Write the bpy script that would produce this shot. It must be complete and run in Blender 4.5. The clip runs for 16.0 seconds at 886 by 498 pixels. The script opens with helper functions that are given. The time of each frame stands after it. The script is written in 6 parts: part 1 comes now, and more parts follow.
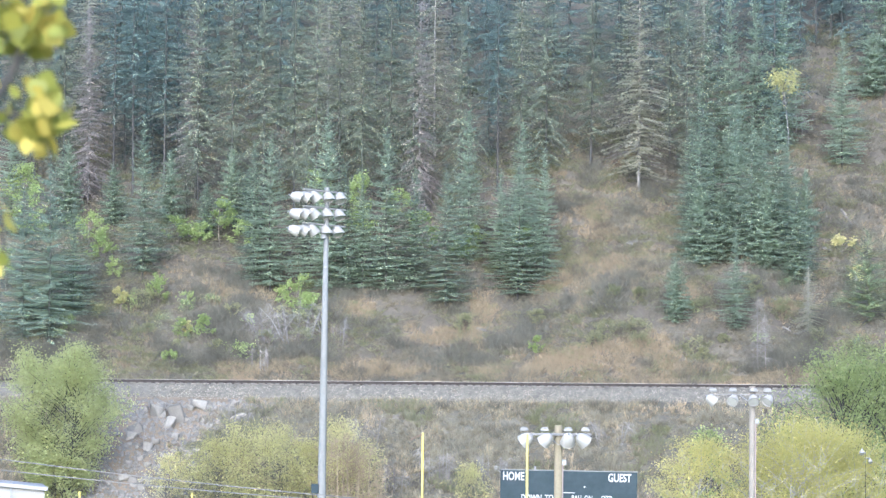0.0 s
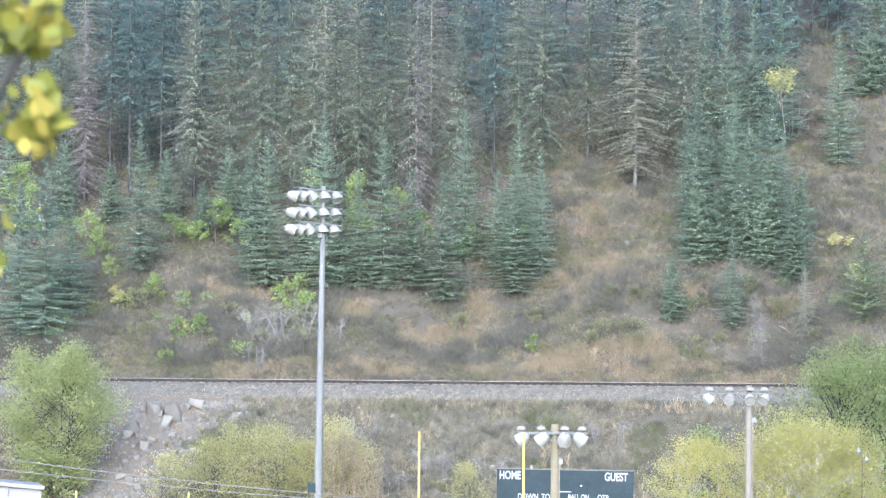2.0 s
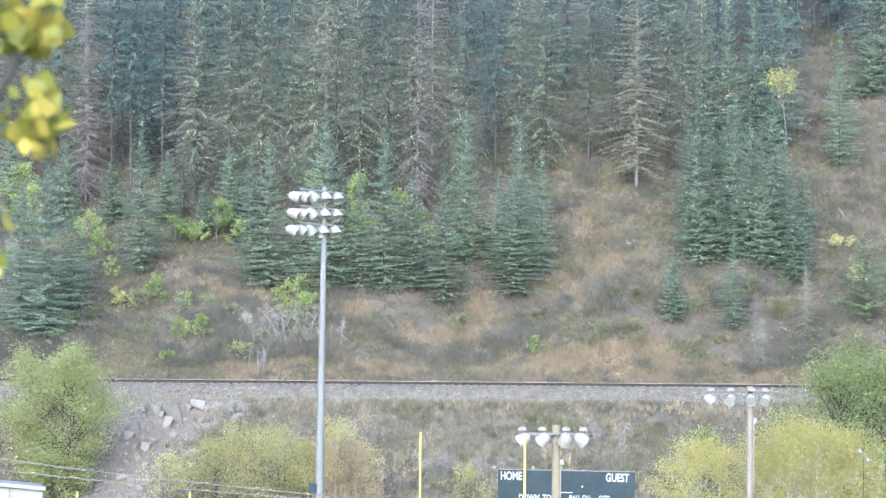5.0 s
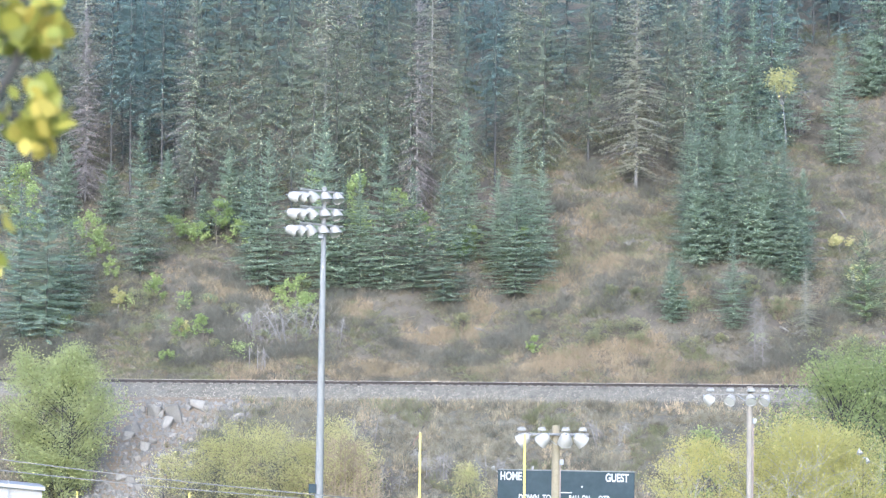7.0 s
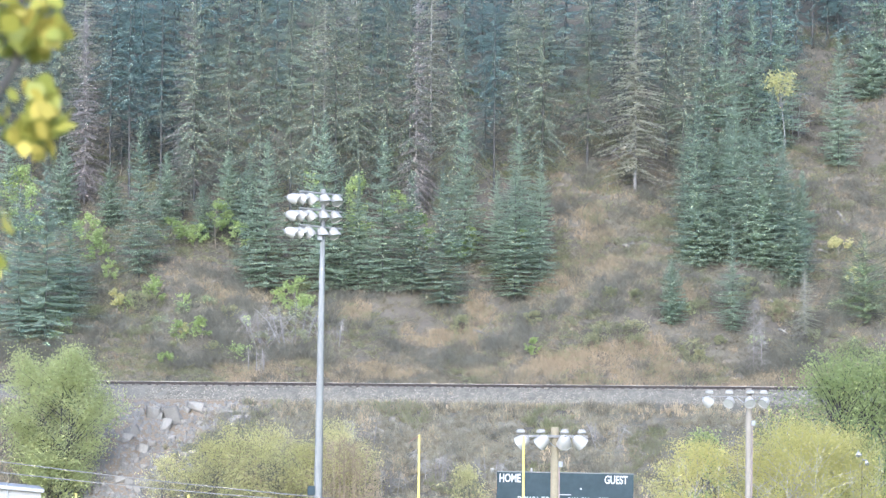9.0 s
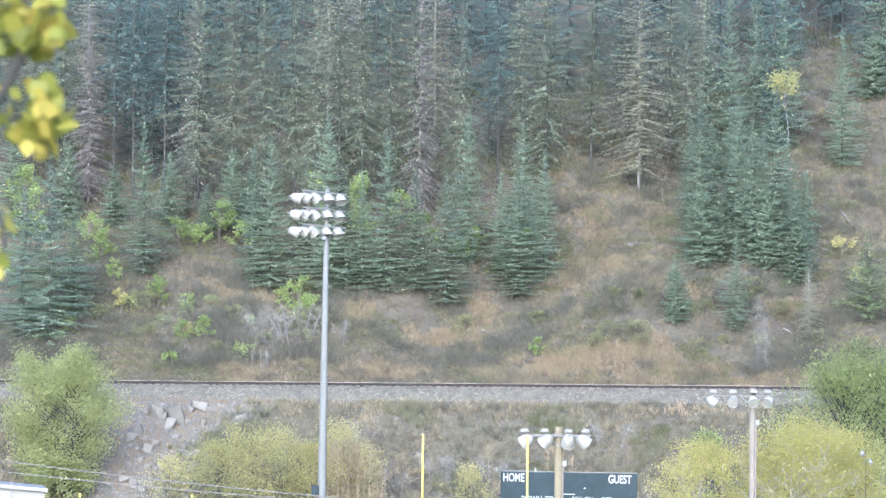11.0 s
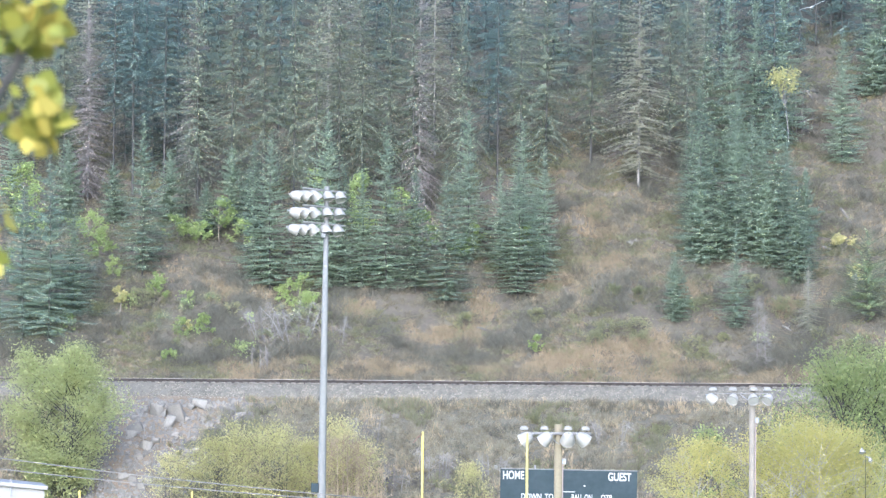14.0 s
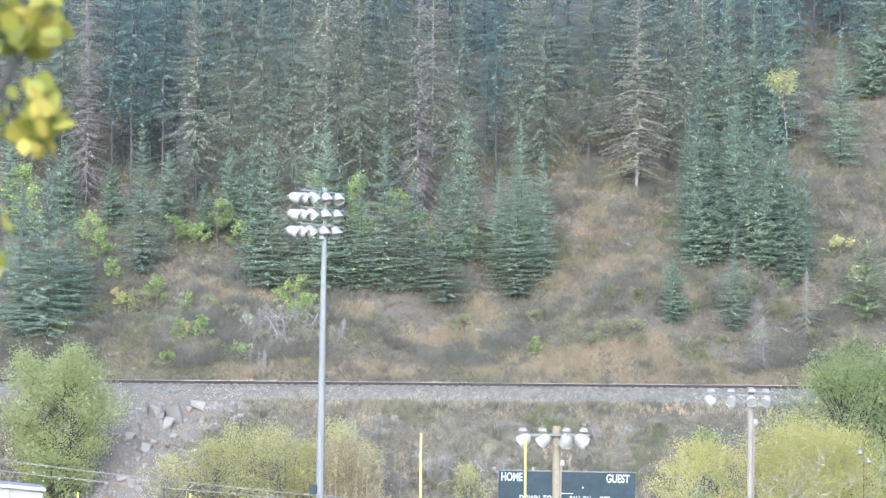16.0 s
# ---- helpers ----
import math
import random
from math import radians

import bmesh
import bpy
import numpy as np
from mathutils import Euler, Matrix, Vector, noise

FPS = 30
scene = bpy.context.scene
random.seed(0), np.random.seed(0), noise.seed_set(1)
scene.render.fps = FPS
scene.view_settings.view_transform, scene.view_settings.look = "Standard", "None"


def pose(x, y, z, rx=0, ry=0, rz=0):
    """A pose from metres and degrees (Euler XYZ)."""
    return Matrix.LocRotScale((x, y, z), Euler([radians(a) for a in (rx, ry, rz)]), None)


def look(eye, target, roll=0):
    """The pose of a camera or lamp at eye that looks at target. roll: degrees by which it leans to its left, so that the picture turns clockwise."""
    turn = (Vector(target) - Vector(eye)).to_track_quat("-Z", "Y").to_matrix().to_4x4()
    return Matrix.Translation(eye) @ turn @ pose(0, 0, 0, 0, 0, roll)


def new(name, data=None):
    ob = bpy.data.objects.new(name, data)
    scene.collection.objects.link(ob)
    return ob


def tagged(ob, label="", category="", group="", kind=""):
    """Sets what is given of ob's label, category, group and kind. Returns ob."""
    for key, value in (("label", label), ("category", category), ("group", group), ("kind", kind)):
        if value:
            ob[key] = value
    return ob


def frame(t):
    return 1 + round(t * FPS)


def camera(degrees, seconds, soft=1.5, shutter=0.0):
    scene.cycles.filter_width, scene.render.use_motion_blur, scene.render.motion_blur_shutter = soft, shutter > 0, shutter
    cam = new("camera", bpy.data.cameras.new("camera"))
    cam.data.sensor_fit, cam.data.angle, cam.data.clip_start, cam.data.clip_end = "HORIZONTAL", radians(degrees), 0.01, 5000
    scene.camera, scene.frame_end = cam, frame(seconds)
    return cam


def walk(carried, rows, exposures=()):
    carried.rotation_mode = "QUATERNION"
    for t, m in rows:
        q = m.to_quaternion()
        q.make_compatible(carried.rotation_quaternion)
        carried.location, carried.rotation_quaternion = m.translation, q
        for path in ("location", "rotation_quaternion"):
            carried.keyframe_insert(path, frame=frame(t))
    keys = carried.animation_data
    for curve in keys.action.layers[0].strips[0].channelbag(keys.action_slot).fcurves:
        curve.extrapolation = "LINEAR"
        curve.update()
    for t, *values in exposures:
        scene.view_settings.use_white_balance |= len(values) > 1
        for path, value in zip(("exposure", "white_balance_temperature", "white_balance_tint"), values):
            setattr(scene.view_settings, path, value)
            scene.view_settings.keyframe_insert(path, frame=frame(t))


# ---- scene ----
# A long lens over a sports field to a railway bank and a wooded hillside under a hazy sky.
EYE = (0.0, 0.0, 11.3)
LEAN = 0.5
cam = camera(12.0, 16.0, soft=1.3)
cam.data.dof.use_dof = True
cam.data.dof.focus_distance = 260.0
cam.data.dof.aperture_fstop = 17.0
walk(cam, [
    (0, look(EYE, (0.0000, 100.0, 14.7722), LEAN)),
    (0.5, look(EYE, (0.0002, 100.0, 14.7512), LEAN)),
    (1, look(EYE, (0.0373, 100.0, 14.7725), LEAN)),
    (1.5, look(EYE, (0.0988, 100.0, 14.7712), LEAN)),
    (2, look(EYE, (0.0824, 100.0, 14.7500), LEAN)),
    (2.5, look(EYE, (0.1215, 100.0, 14.7733), LEAN)),
    (3, look(EYE, (0.1329, 100.0, 14.7449), LEAN)),
    (3.5, look(EYE, (0.1162, 100.0, 14.7301), LEAN)),
    (4, look(EYE, (0.0953, 100.0, 14.7501), LEAN)),
    (6.5, look(EYE, (0.0206, 100.0, 14.7724), LEAN)),
    (7, look(EYE, (0.0617, 100.0, 14.7709), LEAN)),
    (7.5, look(EYE, (0.0639, 100.0, 14.7297), LEAN)),
    (8, look(EYE, (0.0615, 100.0, 14.7932), LEAN)),
    (8.5, look(EYE, (0.0616, 100.0, 14.7838), LEAN)),
    (9, look(EYE, (0.0854, 100.0, 14.8194), LEAN)),
    (11.5, look(EYE, (-0.0188, 100.0, 14.7925), LEAN)),
    (12, look(EYE, (-0.0203, 100.0, 14.7510), LEAN)),
    (12.5, look(EYE, (-0.0016, 100.0, 14.7309), LEAN)),
    (13, look(EYE, (-0.0206, 100.0, 14.7720), LEAN)),
    (13.5, look(EYE, (-0.0206, 100.0, 14.7720), LEAN)),
    (14, look(EYE, (0.0020, 100.0, 14.7493), LEAN)),
    (14.5, look(EYE, (0.0225, 100.0, 14.7629), LEAN)),
    (15, look(EYE, (0.0243, 100.0, 14.7780), LEAN)),
    (15.5, look(EYE, (0.0206, 100.0, 14.7724), LEAN)),
    (16, look(EYE, (0.0428, 100.0, 14.7894), LEAN)),
], [(0.0, 2.72, 4820, 13), (16.0, 2.72, 4820, 13)])

# ---- light: thin high overcast, a wide veiled sun ----
world = bpy.data.worlds.new("sky")
scene.world = world
world.use_nodes = True
wn = world.node_tree.nodes
sky = wn.new("ShaderNodeTexSky")
sky.sky_type = "NISHITA"
sky.sun_disc = False
sky.sun_elevation = radians(18)
sky.sun_rotation = radians(188)
sky.air_density = 1.0
sky.dust_density = 4.0
sky.ozone_density = 1.0
wn["Background"].inputs["Strength"].default_value = 0.09
world.node_tree.links.new(sky.outputs[0], wn["Background"].inputs["Color"])
sun = new("sun", bpy.data.lights.new("sun", "SUN"))
sun.data.energy = 2.6
sun.data.angle = radians(80)
sun.data.color = (1.0, 0.95, 0.88)
sun.matrix_world = look((-22, -148, 48), (0, 0, 0))


# ---- materials ----
def material(name, tones, scale=3.0, rough=0.8, metal=0.0, bump=0.0, fine=30.0, random_by="", see_through=0.0, spread=0.5, gloss=0.2, airy=0.0):
    """tones: three colours from dark to light, mixed by noise at two sizes and, where wanted, by piece."""
    m = bpy.data.materials.new(name)
    m.use_nodes = True
    nt = m.node_tree
    nodes, link = nt.nodes, nt.links.new
    shader, out = nodes["Principled BSDF"], nodes["Material Output"]
    shader.inputs["Roughness"].default_value = rough
    shader.inputs["Metallic"].default_value = metal
    shader.inputs["Specular IOR Level"].default_value = gloss
    place = nodes.new("ShaderNodeTexCoord")
    big, small = nodes.new("ShaderNodeTexNoise"), nodes.new("ShaderNodeTexNoise")
    big.inputs["Scale"].default_value, small.inputs["Scale"].default_value = scale, fine
    big.inputs["Detail"].default_value = small.inputs["Detail"].default_value = 4
    link(place.outputs["Object"], big.inputs["Vector"])
    link(place.outputs["Object"], small.inputs["Vector"])
    mix = nodes.new("ShaderNodeMath")
    mix.operation = "MULTIPLY_ADD"
    mix.inputs[1].default_value = 0.45
    half = nodes.new("ShaderNodeMath")
    half.operation = "MULTIPLY"
    half.inputs[1].default_value = 0.55
    link(big.outputs[0], half.inputs[0])
    link(small.outputs[0], mix.inputs[0])
    link(half.outputs[0], mix.inputs[2])
    value = mix.outputs[0]
    if random_by:
        if random_by == "island":
            pieces = nodes.new("ShaderNodeMix")
            pieces.inputs["Factor"].default_value = 0.7
            link(nodes.new("ShaderNodeNewGeometry").outputs["Random Per Island"], pieces.inputs["A"])
            link(nodes.new("ShaderNodeObjectInfo").outputs["Random"], pieces.inputs["B"])
            source = pieces.outputs["Result"]
        else:
            source = nodes.new("ShaderNodeObjectInfo").outputs["Random"]
        blend = nodes.new("ShaderNodeMix")
        blend.inputs["Factor"].default_value = spread
        link(value, blend.inputs["A"])
        link(source, blend.inputs["B"])
        value = blend.outputs["Result"]
    ramp = nodes.new("ShaderNodeValToRGB")
    ramp.color_ramp.elements[0].position, ramp.color_ramp.elements[1].position = 0.28, 0.75
    ramp.color_ramp.elements[0].color = (*tones[0], 1)
    ramp.color_ramp.elements[1].color = (*tones[2], 1)
    ramp.color_ramp.elements.new(0.52).color = (*tones[1], 1)
    link(value, ramp.inputs[0])
    link(ramp.outputs[0], shader.inputs["Base Color"])
    if bump:
        b = nodes.new("ShaderNodeBump")
        b.inputs["Strength"].default_value = bump
        link(small.outputs[0], b.inputs["Height"])
        link(b.outputs[0], shader.inputs["Normal"])
    if see_through:
        thin, both = nodes.new("ShaderNodeBsdfTranslucent"), nodes.new("ShaderNodeMixShader")
        both.inputs[0].default_value = see_through
        link(ramp.outputs[0], thin.inputs["Color"])
        link(shader.outputs[0], both.inputs[1])
        link(thin.outputs[0], both.inputs[2])
        link(both.outputs[0], out.inputs["Surface"])
        if airy:  # the share of a spray that is air between its needles
            air, loose = nodes.new("ShaderNodeBsdfTransparent"), nodes.new("ShaderNodeMixShader")
            loose.inputs[0].default_value = airy
            link(both.outputs[0], loose.inputs[1])
            link(air.outputs[0], loose.inputs[2])
            link(loose.outputs[0], out.inputs["Surface"])
    return m


LEAF = dict(rough=0.7, random_by="island", see_through=0.68, spread=0.45)
NEEDLE = dict(LEAF, airy=0.43)
OLD = dict(LEAF, airy=0.52)
LEAF["airy"] = 0.12
MAT = {
    "hill_soil": material("dry_hill_soil", ((0.031, 0.027, 0.02), (0.059, 0.051, 0.039), (0.098, 0.083, 0.061)), 0.3, 0.95, bump=0.8, fine=5.0),
    "bank_soil": material("dry_bank_soil", ((0.025, 0.022, 0.017), (0.057, 0.052, 0.04), (0.098, 0.09, 0.067)), 0.6, 0.95, bump=0.8, fine=6.0),
    "talus": material("pale_gravel_talus", ((0.06, 0.047, 0.031), (0.097, 0.077, 0.053), (0.152, 0.122, 0.087)), 0.8, 0.95, bump=1.0, fine=9.0),
    "field": material("mown_grass", ((0.05, 0.09, 0.03), (0.08, 0.13, 0.045), (0.12, 0.17, 0.06)), 0.2, 0.9, bump=0.3, fine=12),
    "ballast": material("grey_crushed_ballast", ((0.04, 0.036, 0.028), (0.073, 0.066, 0.052), (0.116, 0.106, 0.084)), 2.5, 0.95, bump=1.0, fine=9.0),
    "stone": material("ballast_stone", ((0.05, 0.045, 0.035), (0.108, 0.098, 0.077), (0.19, 0.174, 0.14)), 3, 0.9, random_by="island", spread=0.8),
    "rubble": material("pale_rubble", ((0.075, 0.07, 0.061), (0.14, 0.133, 0.118), (0.26, 0.249, 0.227)), 3, 0.9, random_by="island", spread=0.7),
    "boulder": material("grey_limestone", ((0.073, 0.067, 0.057), (0.109, 0.101, 0.087), (0.146, 0.136, 0.118)), 1.6, 0.9, bump=0.9, fine=8, random_by="object", spread=0.25),
    "rail_side": material("rusty_rail_side", ((0.014, 0.011, 0.009), (0.02, 0.016, 0.013), (0.028, 0.022, 0.018)), 2, 0.85, 0.0),
    # Worn bare steel; the pale tones also paint in its reflection of the sky.
    "rail_head": material("worn_rail_head_sky_sheen", ((0.204, 0.178, 0.153), (0.255, 0.23, 0.204), (0.306, 0.281, 0.255)), 2, 0.5, 0.2),
    "sleeper": material("creosoted_wood", ((0.02, 0.017, 0.014), (0.03, 0.025, 0.021), (0.045, 0.038, 0.032)), 4, 0.9),
    "steel": material("galvanised_steel", ((0.092, 0.092, 0.087), (0.108, 0.108, 0.102), (0.125, 0.125, 0.118)), 0.8, 0.9, 0.0, fine=9, gloss=0.08),
    "white_shell": material("white_enamel_shell", ((0.144, 0.137, 0.122), (0.167, 0.159, 0.143), (0.19, 0.182, 0.163)), 4, 0.6),
    "case_white": material("pale_grey_case", ((0.108, 0.105, 0.097), (0.126, 0.123, 0.114), (0.145, 0.141, 0.131)), 4, 0.6),
    "grey_case": material("grey_cast_case", ((0.11, 0.112, 0.113), (0.14, 0.142, 0.143), (0.17, 0.171, 0.172)), 4, 0.6),
    "lamp_glass": material("lamp_glass", ((0.161, 0.157, 0.146), (0.189, 0.184, 0.17), (0.217, 0.209, 0.194)), 6, 0.35, gloss=0.5),
    "pole_wood": material("weathered_pole_wood", ((0.078, 0.066, 0.042), (0.112, 0.096, 0.061), (0.146, 0.126, 0.083)), 1.2, 0.85, bump=0.4, fine=14),
    "arm_wood": material("grey_crossarm_wood", ((0.075, 0.072, 0.068), (0.10, 0.096, 0.09), (0.125, 0.12, 0.114)), 2, 0.85),
    "board_face": material("dark_green_panel", ((0.014, 0.02, 0.022), (0.019, 0.026, 0.029), (0.024, 0.032, 0.035)), 0.8, 0.8, fine=5, gloss=0.1),
    "board_paint": material("white_lettering", ((0.165, 0.163, 0.158), (0.19, 0.188, 0.182), (0.215, 0.213, 0.206)), 3, 0.6),
    "goal": material("yellow_goal_paint", ((0.26, 0.215, 0.05), (0.3, 0.25, 0.065), (0.34, 0.29, 0.085)), 1.2, 0.45),
    "ribbon": material("faded_red_ribbon", ((0.143, 0.075, 0.064), (0.171, 0.098, 0.085), (0.193, 0.128, 0.119)), 6, 0.8, see_through=0.3),
    "cable": material("weathered_cable", ((0.097, 0.093, 0.085), (0.119, 0.114, 0.105), (0.141, 0.135, 0.125)), 2, 0.6, 0.3),
    "grey_pole": material("grey_weathered_pole", ((0.083, 0.072, 0.056), (0.112, 0.099, 0.079), (0.144, 0.128, 0.104)), 1.2, 0.85, bump=0.4, fine=14),
    "conduit": material("pale_conduit", ((0.125, 0.095, 0.086), (0.15, 0.118, 0.108), (0.175, 0.14, 0.13)), 2, 0.6),
    "wall_white": material("white_metal_cladding", ((0.135, 0.131, 0.123), (0.15, 0.145, 0.136), (0.165, 0.16, 0.15)), 0.7, 0.55),
    "bark": material("grey_brown_bark", ((0.026, 0.024, 0.021), (0.037, 0.035, 0.032), (0.055, 0.052, 0.046)), 2, 0.9, bump=0.5, fine=12),
    "pale_bark": material("pale_aspen_bark", ((0.19, 0.175, 0.15), (0.26, 0.24, 0.205), (0.33, 0.31, 0.27)), 2, 0.85, fine=14),
    "dead_wood": material("bleached_dead_wood", ((0.094, 0.088, 0.077), (0.133, 0.124, 0.111), (0.183, 0.173, 0.155)), 2, 0.9, random_by="island"),
    "spruce": material("blue_green_spruce_needles", ((0.211, 0.246, 0.169), (0.27, 0.315, 0.216), (0.324, 0.377, 0.26)), 0.5, **NEEDLE),
    "old_spruce": material("olive_old_spruce_needles", ((0.203, 0.22, 0.151), (0.26, 0.282, 0.193), (0.317, 0.343, 0.235)), 0.5, **OLD),
    "broad_spruce": material("dull_green_broad_spruce_needles", ((0.228, 0.275, 0.193), (0.253, 0.306, 0.214), (0.278, 0.337, 0.236)), 0.5, **OLD),
    # Darker, bluer tones put the shade of the forest's depth into the needle colour.
    "far_spruce": material("shade_painted_forest_needles", ((0.149, 0.194, 0.164), (0.187, 0.243, 0.205), (0.225, 0.292, 0.246)), 0.5, **OLD),
    "dead_needles": material("grey_brown_dead_twigs", ((0.252, 0.219, 0.196), (0.321, 0.282, 0.253), (0.397, 0.353, 0.317)), 0.5, **NEEDLE),
    "half_dead": material("dry_yellow_grey_needles", ((0.327, 0.317, 0.225), (0.355, 0.345, 0.248), (0.382, 0.372, 0.267)), 0.5, **NEEDLE),
    "aspen": material("bright_green_aspen_leaves", ((0.2, 0.25, 0.09), (0.275, 0.331, 0.12), (0.362, 0.419, 0.168)), 0.6, **LEAF),
    "green_leaf": material("mid_green_leaves", ((0.207, 0.237, 0.092), (0.243, 0.278, 0.11), (0.281, 0.319, 0.125)), 0.6, **LEAF),
    "poplar_leaf": material("yellowing_poplar_leaves", ((0.243, 0.257, 0.109), (0.283, 0.298, 0.127), (0.325, 0.343, 0.146)), 0.6, **LEAF),
    "yellow_leaf": material("yellow_green_leaves", ((0.34, 0.309, 0.099), (0.397, 0.358, 0.122), (0.453, 0.407, 0.155)), 0.6, **LEAF),
    "willow_leaf": material("olive_yellow_willow_leaves", ((0.297, 0.281, 0.111), (0.398, 0.373, 0.156), (0.516, 0.47, 0.224)), 0.6, **LEAF),
    "near_leaf": material("yellowing_near_leaves", ((0.146, 0.152, 0.026), (0.229, 0.21, 0.034), (0.305, 0.245, 0.046)), 8, rough=0.5, random_by="object", see_through=0.45, spread=0.6, fine=40),
    "straw": material("dry_straw_grass", ((0.158, 0.126, 0.08), (0.237, 0.19, 0.122), (0.326, 0.266, 0.178)), 0.3, rough=0.85, random_by="island", see_through=0.3, spread=0.5),
    "brush": material("grey_leafless_brush", ((0.078, 0.072, 0.051), (0.114, 0.105, 0.076), (0.179, 0.167, 0.122)), 0.3, rough=0.9, random_by="island", see_through=0.15, spread=0.6),
    "litter": material("brown_dead_grass", ((0.074, 0.066, 0.044), (0.123, 0.107, 0.068), (0.205, 0.176, 0.112)), 0.25, rough=0.9, random_by="island", see_through=0.2, spread=0.5),
    "larch": material("pale_green_larch", ((0.255, 0.301, 0.152), (0.35, 0.398, 0.198), (0.468, 0.494, 0.25)), 0.5, **OLD),
    "dark_brush": material("dark_leafless_twigs", ((0.049, 0.046, 0.035), (0.07, 0.067, 0.052), (0.109, 0.105, 0.082)), 0.3, rough=0.9, random_by="island", see_through=0.15, spread=0.6),
    "low_green": material("low_green_shrub_leaves", ((0.169, 0.174, 0.094), (0.234, 0.234, 0.125), (0.312, 0.301, 0.168)), 0.4, **LEAF),
    "gull": material("white_plumage", ((0.22, 0.22, 0.22), (0.26, 0.26, 0.255), (0.3, 0.3, 0.295)), 5, 0.8),
    "gull_wing": material("pale_grey_wing", ((0.15, 0.155, 0.155), (0.21, 0.213, 0.21), (0.27, 0.27, 0.265)), 5, 0.8),
    "bill": material("orange_bill", ((0.6, 0.3, 0.05), (0.7, 0.4, 0.08), (0.75, 0.45, 0.1)), 5, 0.6),
}


# ---- ground shape
def ramp_between(a, b, v):
    s = min(max((v - a) / (b - a), 0.0), 1.0)
    return s * s * (3 - 2 * s)


def ground(x, y):
    """Height of the ground: a knoll at the viewer, the level field, the railway bank and bench, the hillside."""
    if y < 60:
        return 9.7 * (1 - ramp_between(12, 55, y))
    if y < 262:
        return 0.0
    rough = 0.22 * math.sin(0.9 * x + 0.4 * y) * math.sin(0.7 * y - 0.35 * x) + 0.12 * math.sin(2.3 * x + 1.1) * math.sin(1.9 * y)
    bank = 0.63 * (y - 264.0)
    if y < 281.5:
        return max(0.0, bank + rough * ramp_between(264, 267, y) * (1 - ramp_between(279.5, 281.5, y)))
    if y < 289.5:
        return 11.02
    up = y - 289.5
    relief = 0.8 * math.sin(0.13 * x + 0.9) * math.sin(0.16 * y + 0.5) + 0.4 * math.sin(0.31 * x - 0.22 * y) + rough
    hill = 11.02 + 0.62 * min(up, 150.0) + 0.25 * max(up - 150.0, 0.0)
    hill += 1.3 * math.exp(-((x - 13.5) / 5.0) ** 2 - ((up - 11.5) / 4.0) ** 2)
    return hill + relief * ramp_between(0.0, 6.0, up) - 0.25 * ramp_between(0, 1.5, up)
# end ground shape


# ---- mesh helpers ----
class Shape:
    """Vertices and faces gathered from simple pieces."""

    def __init__(self):
        self.v, self.f = [], []

    def add(self, verts, faces):
        n = len(self.v)
        self.v += [tuple(p) for p in verts]
        self.f += [tuple(i + n for i in face) for face in faces]
        return self

    def tube(self, path, radii, n=7, caps=True):
        path = [Vector(p) for p in path]
        rings = []
        for i, p in enumerate(path):
            way = (path[min(i + 1, len(path) - 1)] - path[max(i - 1, 0)]).normalized()
            side = way.cross(Vector((0.31, 0.95, 0.05))).normalized()
            if side.length < 0.5:
                side = way.cross(Vector((1, 0, 0))).normalized()
            other = way.cross(side)
            r = radii[i] if isinstance(radii, (list, tuple)) else radii
            rings += [p + r * (math.cos(a) * side + math.sin(a) * other) for a in (2 * math.pi * k / n for k in range(n))]
        faces = [(i * n + k, i * n + (k + 1) % n, (i + 1) * n + (k + 1) % n, (i + 1) * n + k) for i in range(len(path) - 1) for k in range(n)]
        if caps:
            faces += [tuple(range(n))[::-1], tuple(range((len(path) - 1) * n, len(path) * n))]
        return self.add(rings, faces)

    def lathe(self, profile, m=None, n=14):
        """profile: (radius, z) from one end to the other, about z; m: where it goes."""
        m = m or Matrix()
        rings = [m @ Vector((r * math.cos(2 * math.pi * k / n), r * math.sin(2 * math.pi * k / n), z)) for r, z in profile for k in range(n)]
        faces = [(i * n + k, i * n + (k + 1) % n, (i + 1) * n + (k + 1) % n, (i + 1) * n + k) for i in range(len(profile) - 1) for k in range(n)]
        return self.add(rings, faces)

    def box(self, size, m=None, bevel=0.0):
        m = m or Matrix()
        bm = bmesh.new()
        bmesh.ops.create_cube(bm, size=1)
        bmesh.ops.scale(bm, vec=size, verts=bm.verts)
        if bevel:
            bmesh.ops.bevel(bm, geom=bm.edges[:], offset=bevel, segments=2, affect="EDGES", profile=0.5)
        bm.verts.index_update()
        self.add([m @ v.co for v in bm.verts], [[v.index for v in f.verts] for f in bm.faces])
        bm.free()
        return self

    def mesh(self, name, smooth=False):
        me = bpy.data.meshes.new(name)
        me.from_pydata(self.v, [], self.f)
        if smooth:
            me.shade_smooth()
        return me


def quads_mesh(name, verts, per=4):
    """A mesh of loose faces, each of `per` corners, from an array of corners."""
    me = bpy.data.meshes.new(name)
    verts = np.asarray(verts, dtype=np.float32).reshape(-1, 3)
    count = len(verts) // per
    me.vertices.add(len(verts))
    me.vertices.foreach_set("co", verts.ravel())
    me.loops.add(len(verts))
    me.loops.foreach_set("vertex_index", np.arange(len(verts), dtype=np.int32))
    me.polygons.add(count)
    me.polygons.foreach_set("loop_start", np.arange(count, dtype=np.int32) * per)
    me.update(calc_edges=True)
    return me


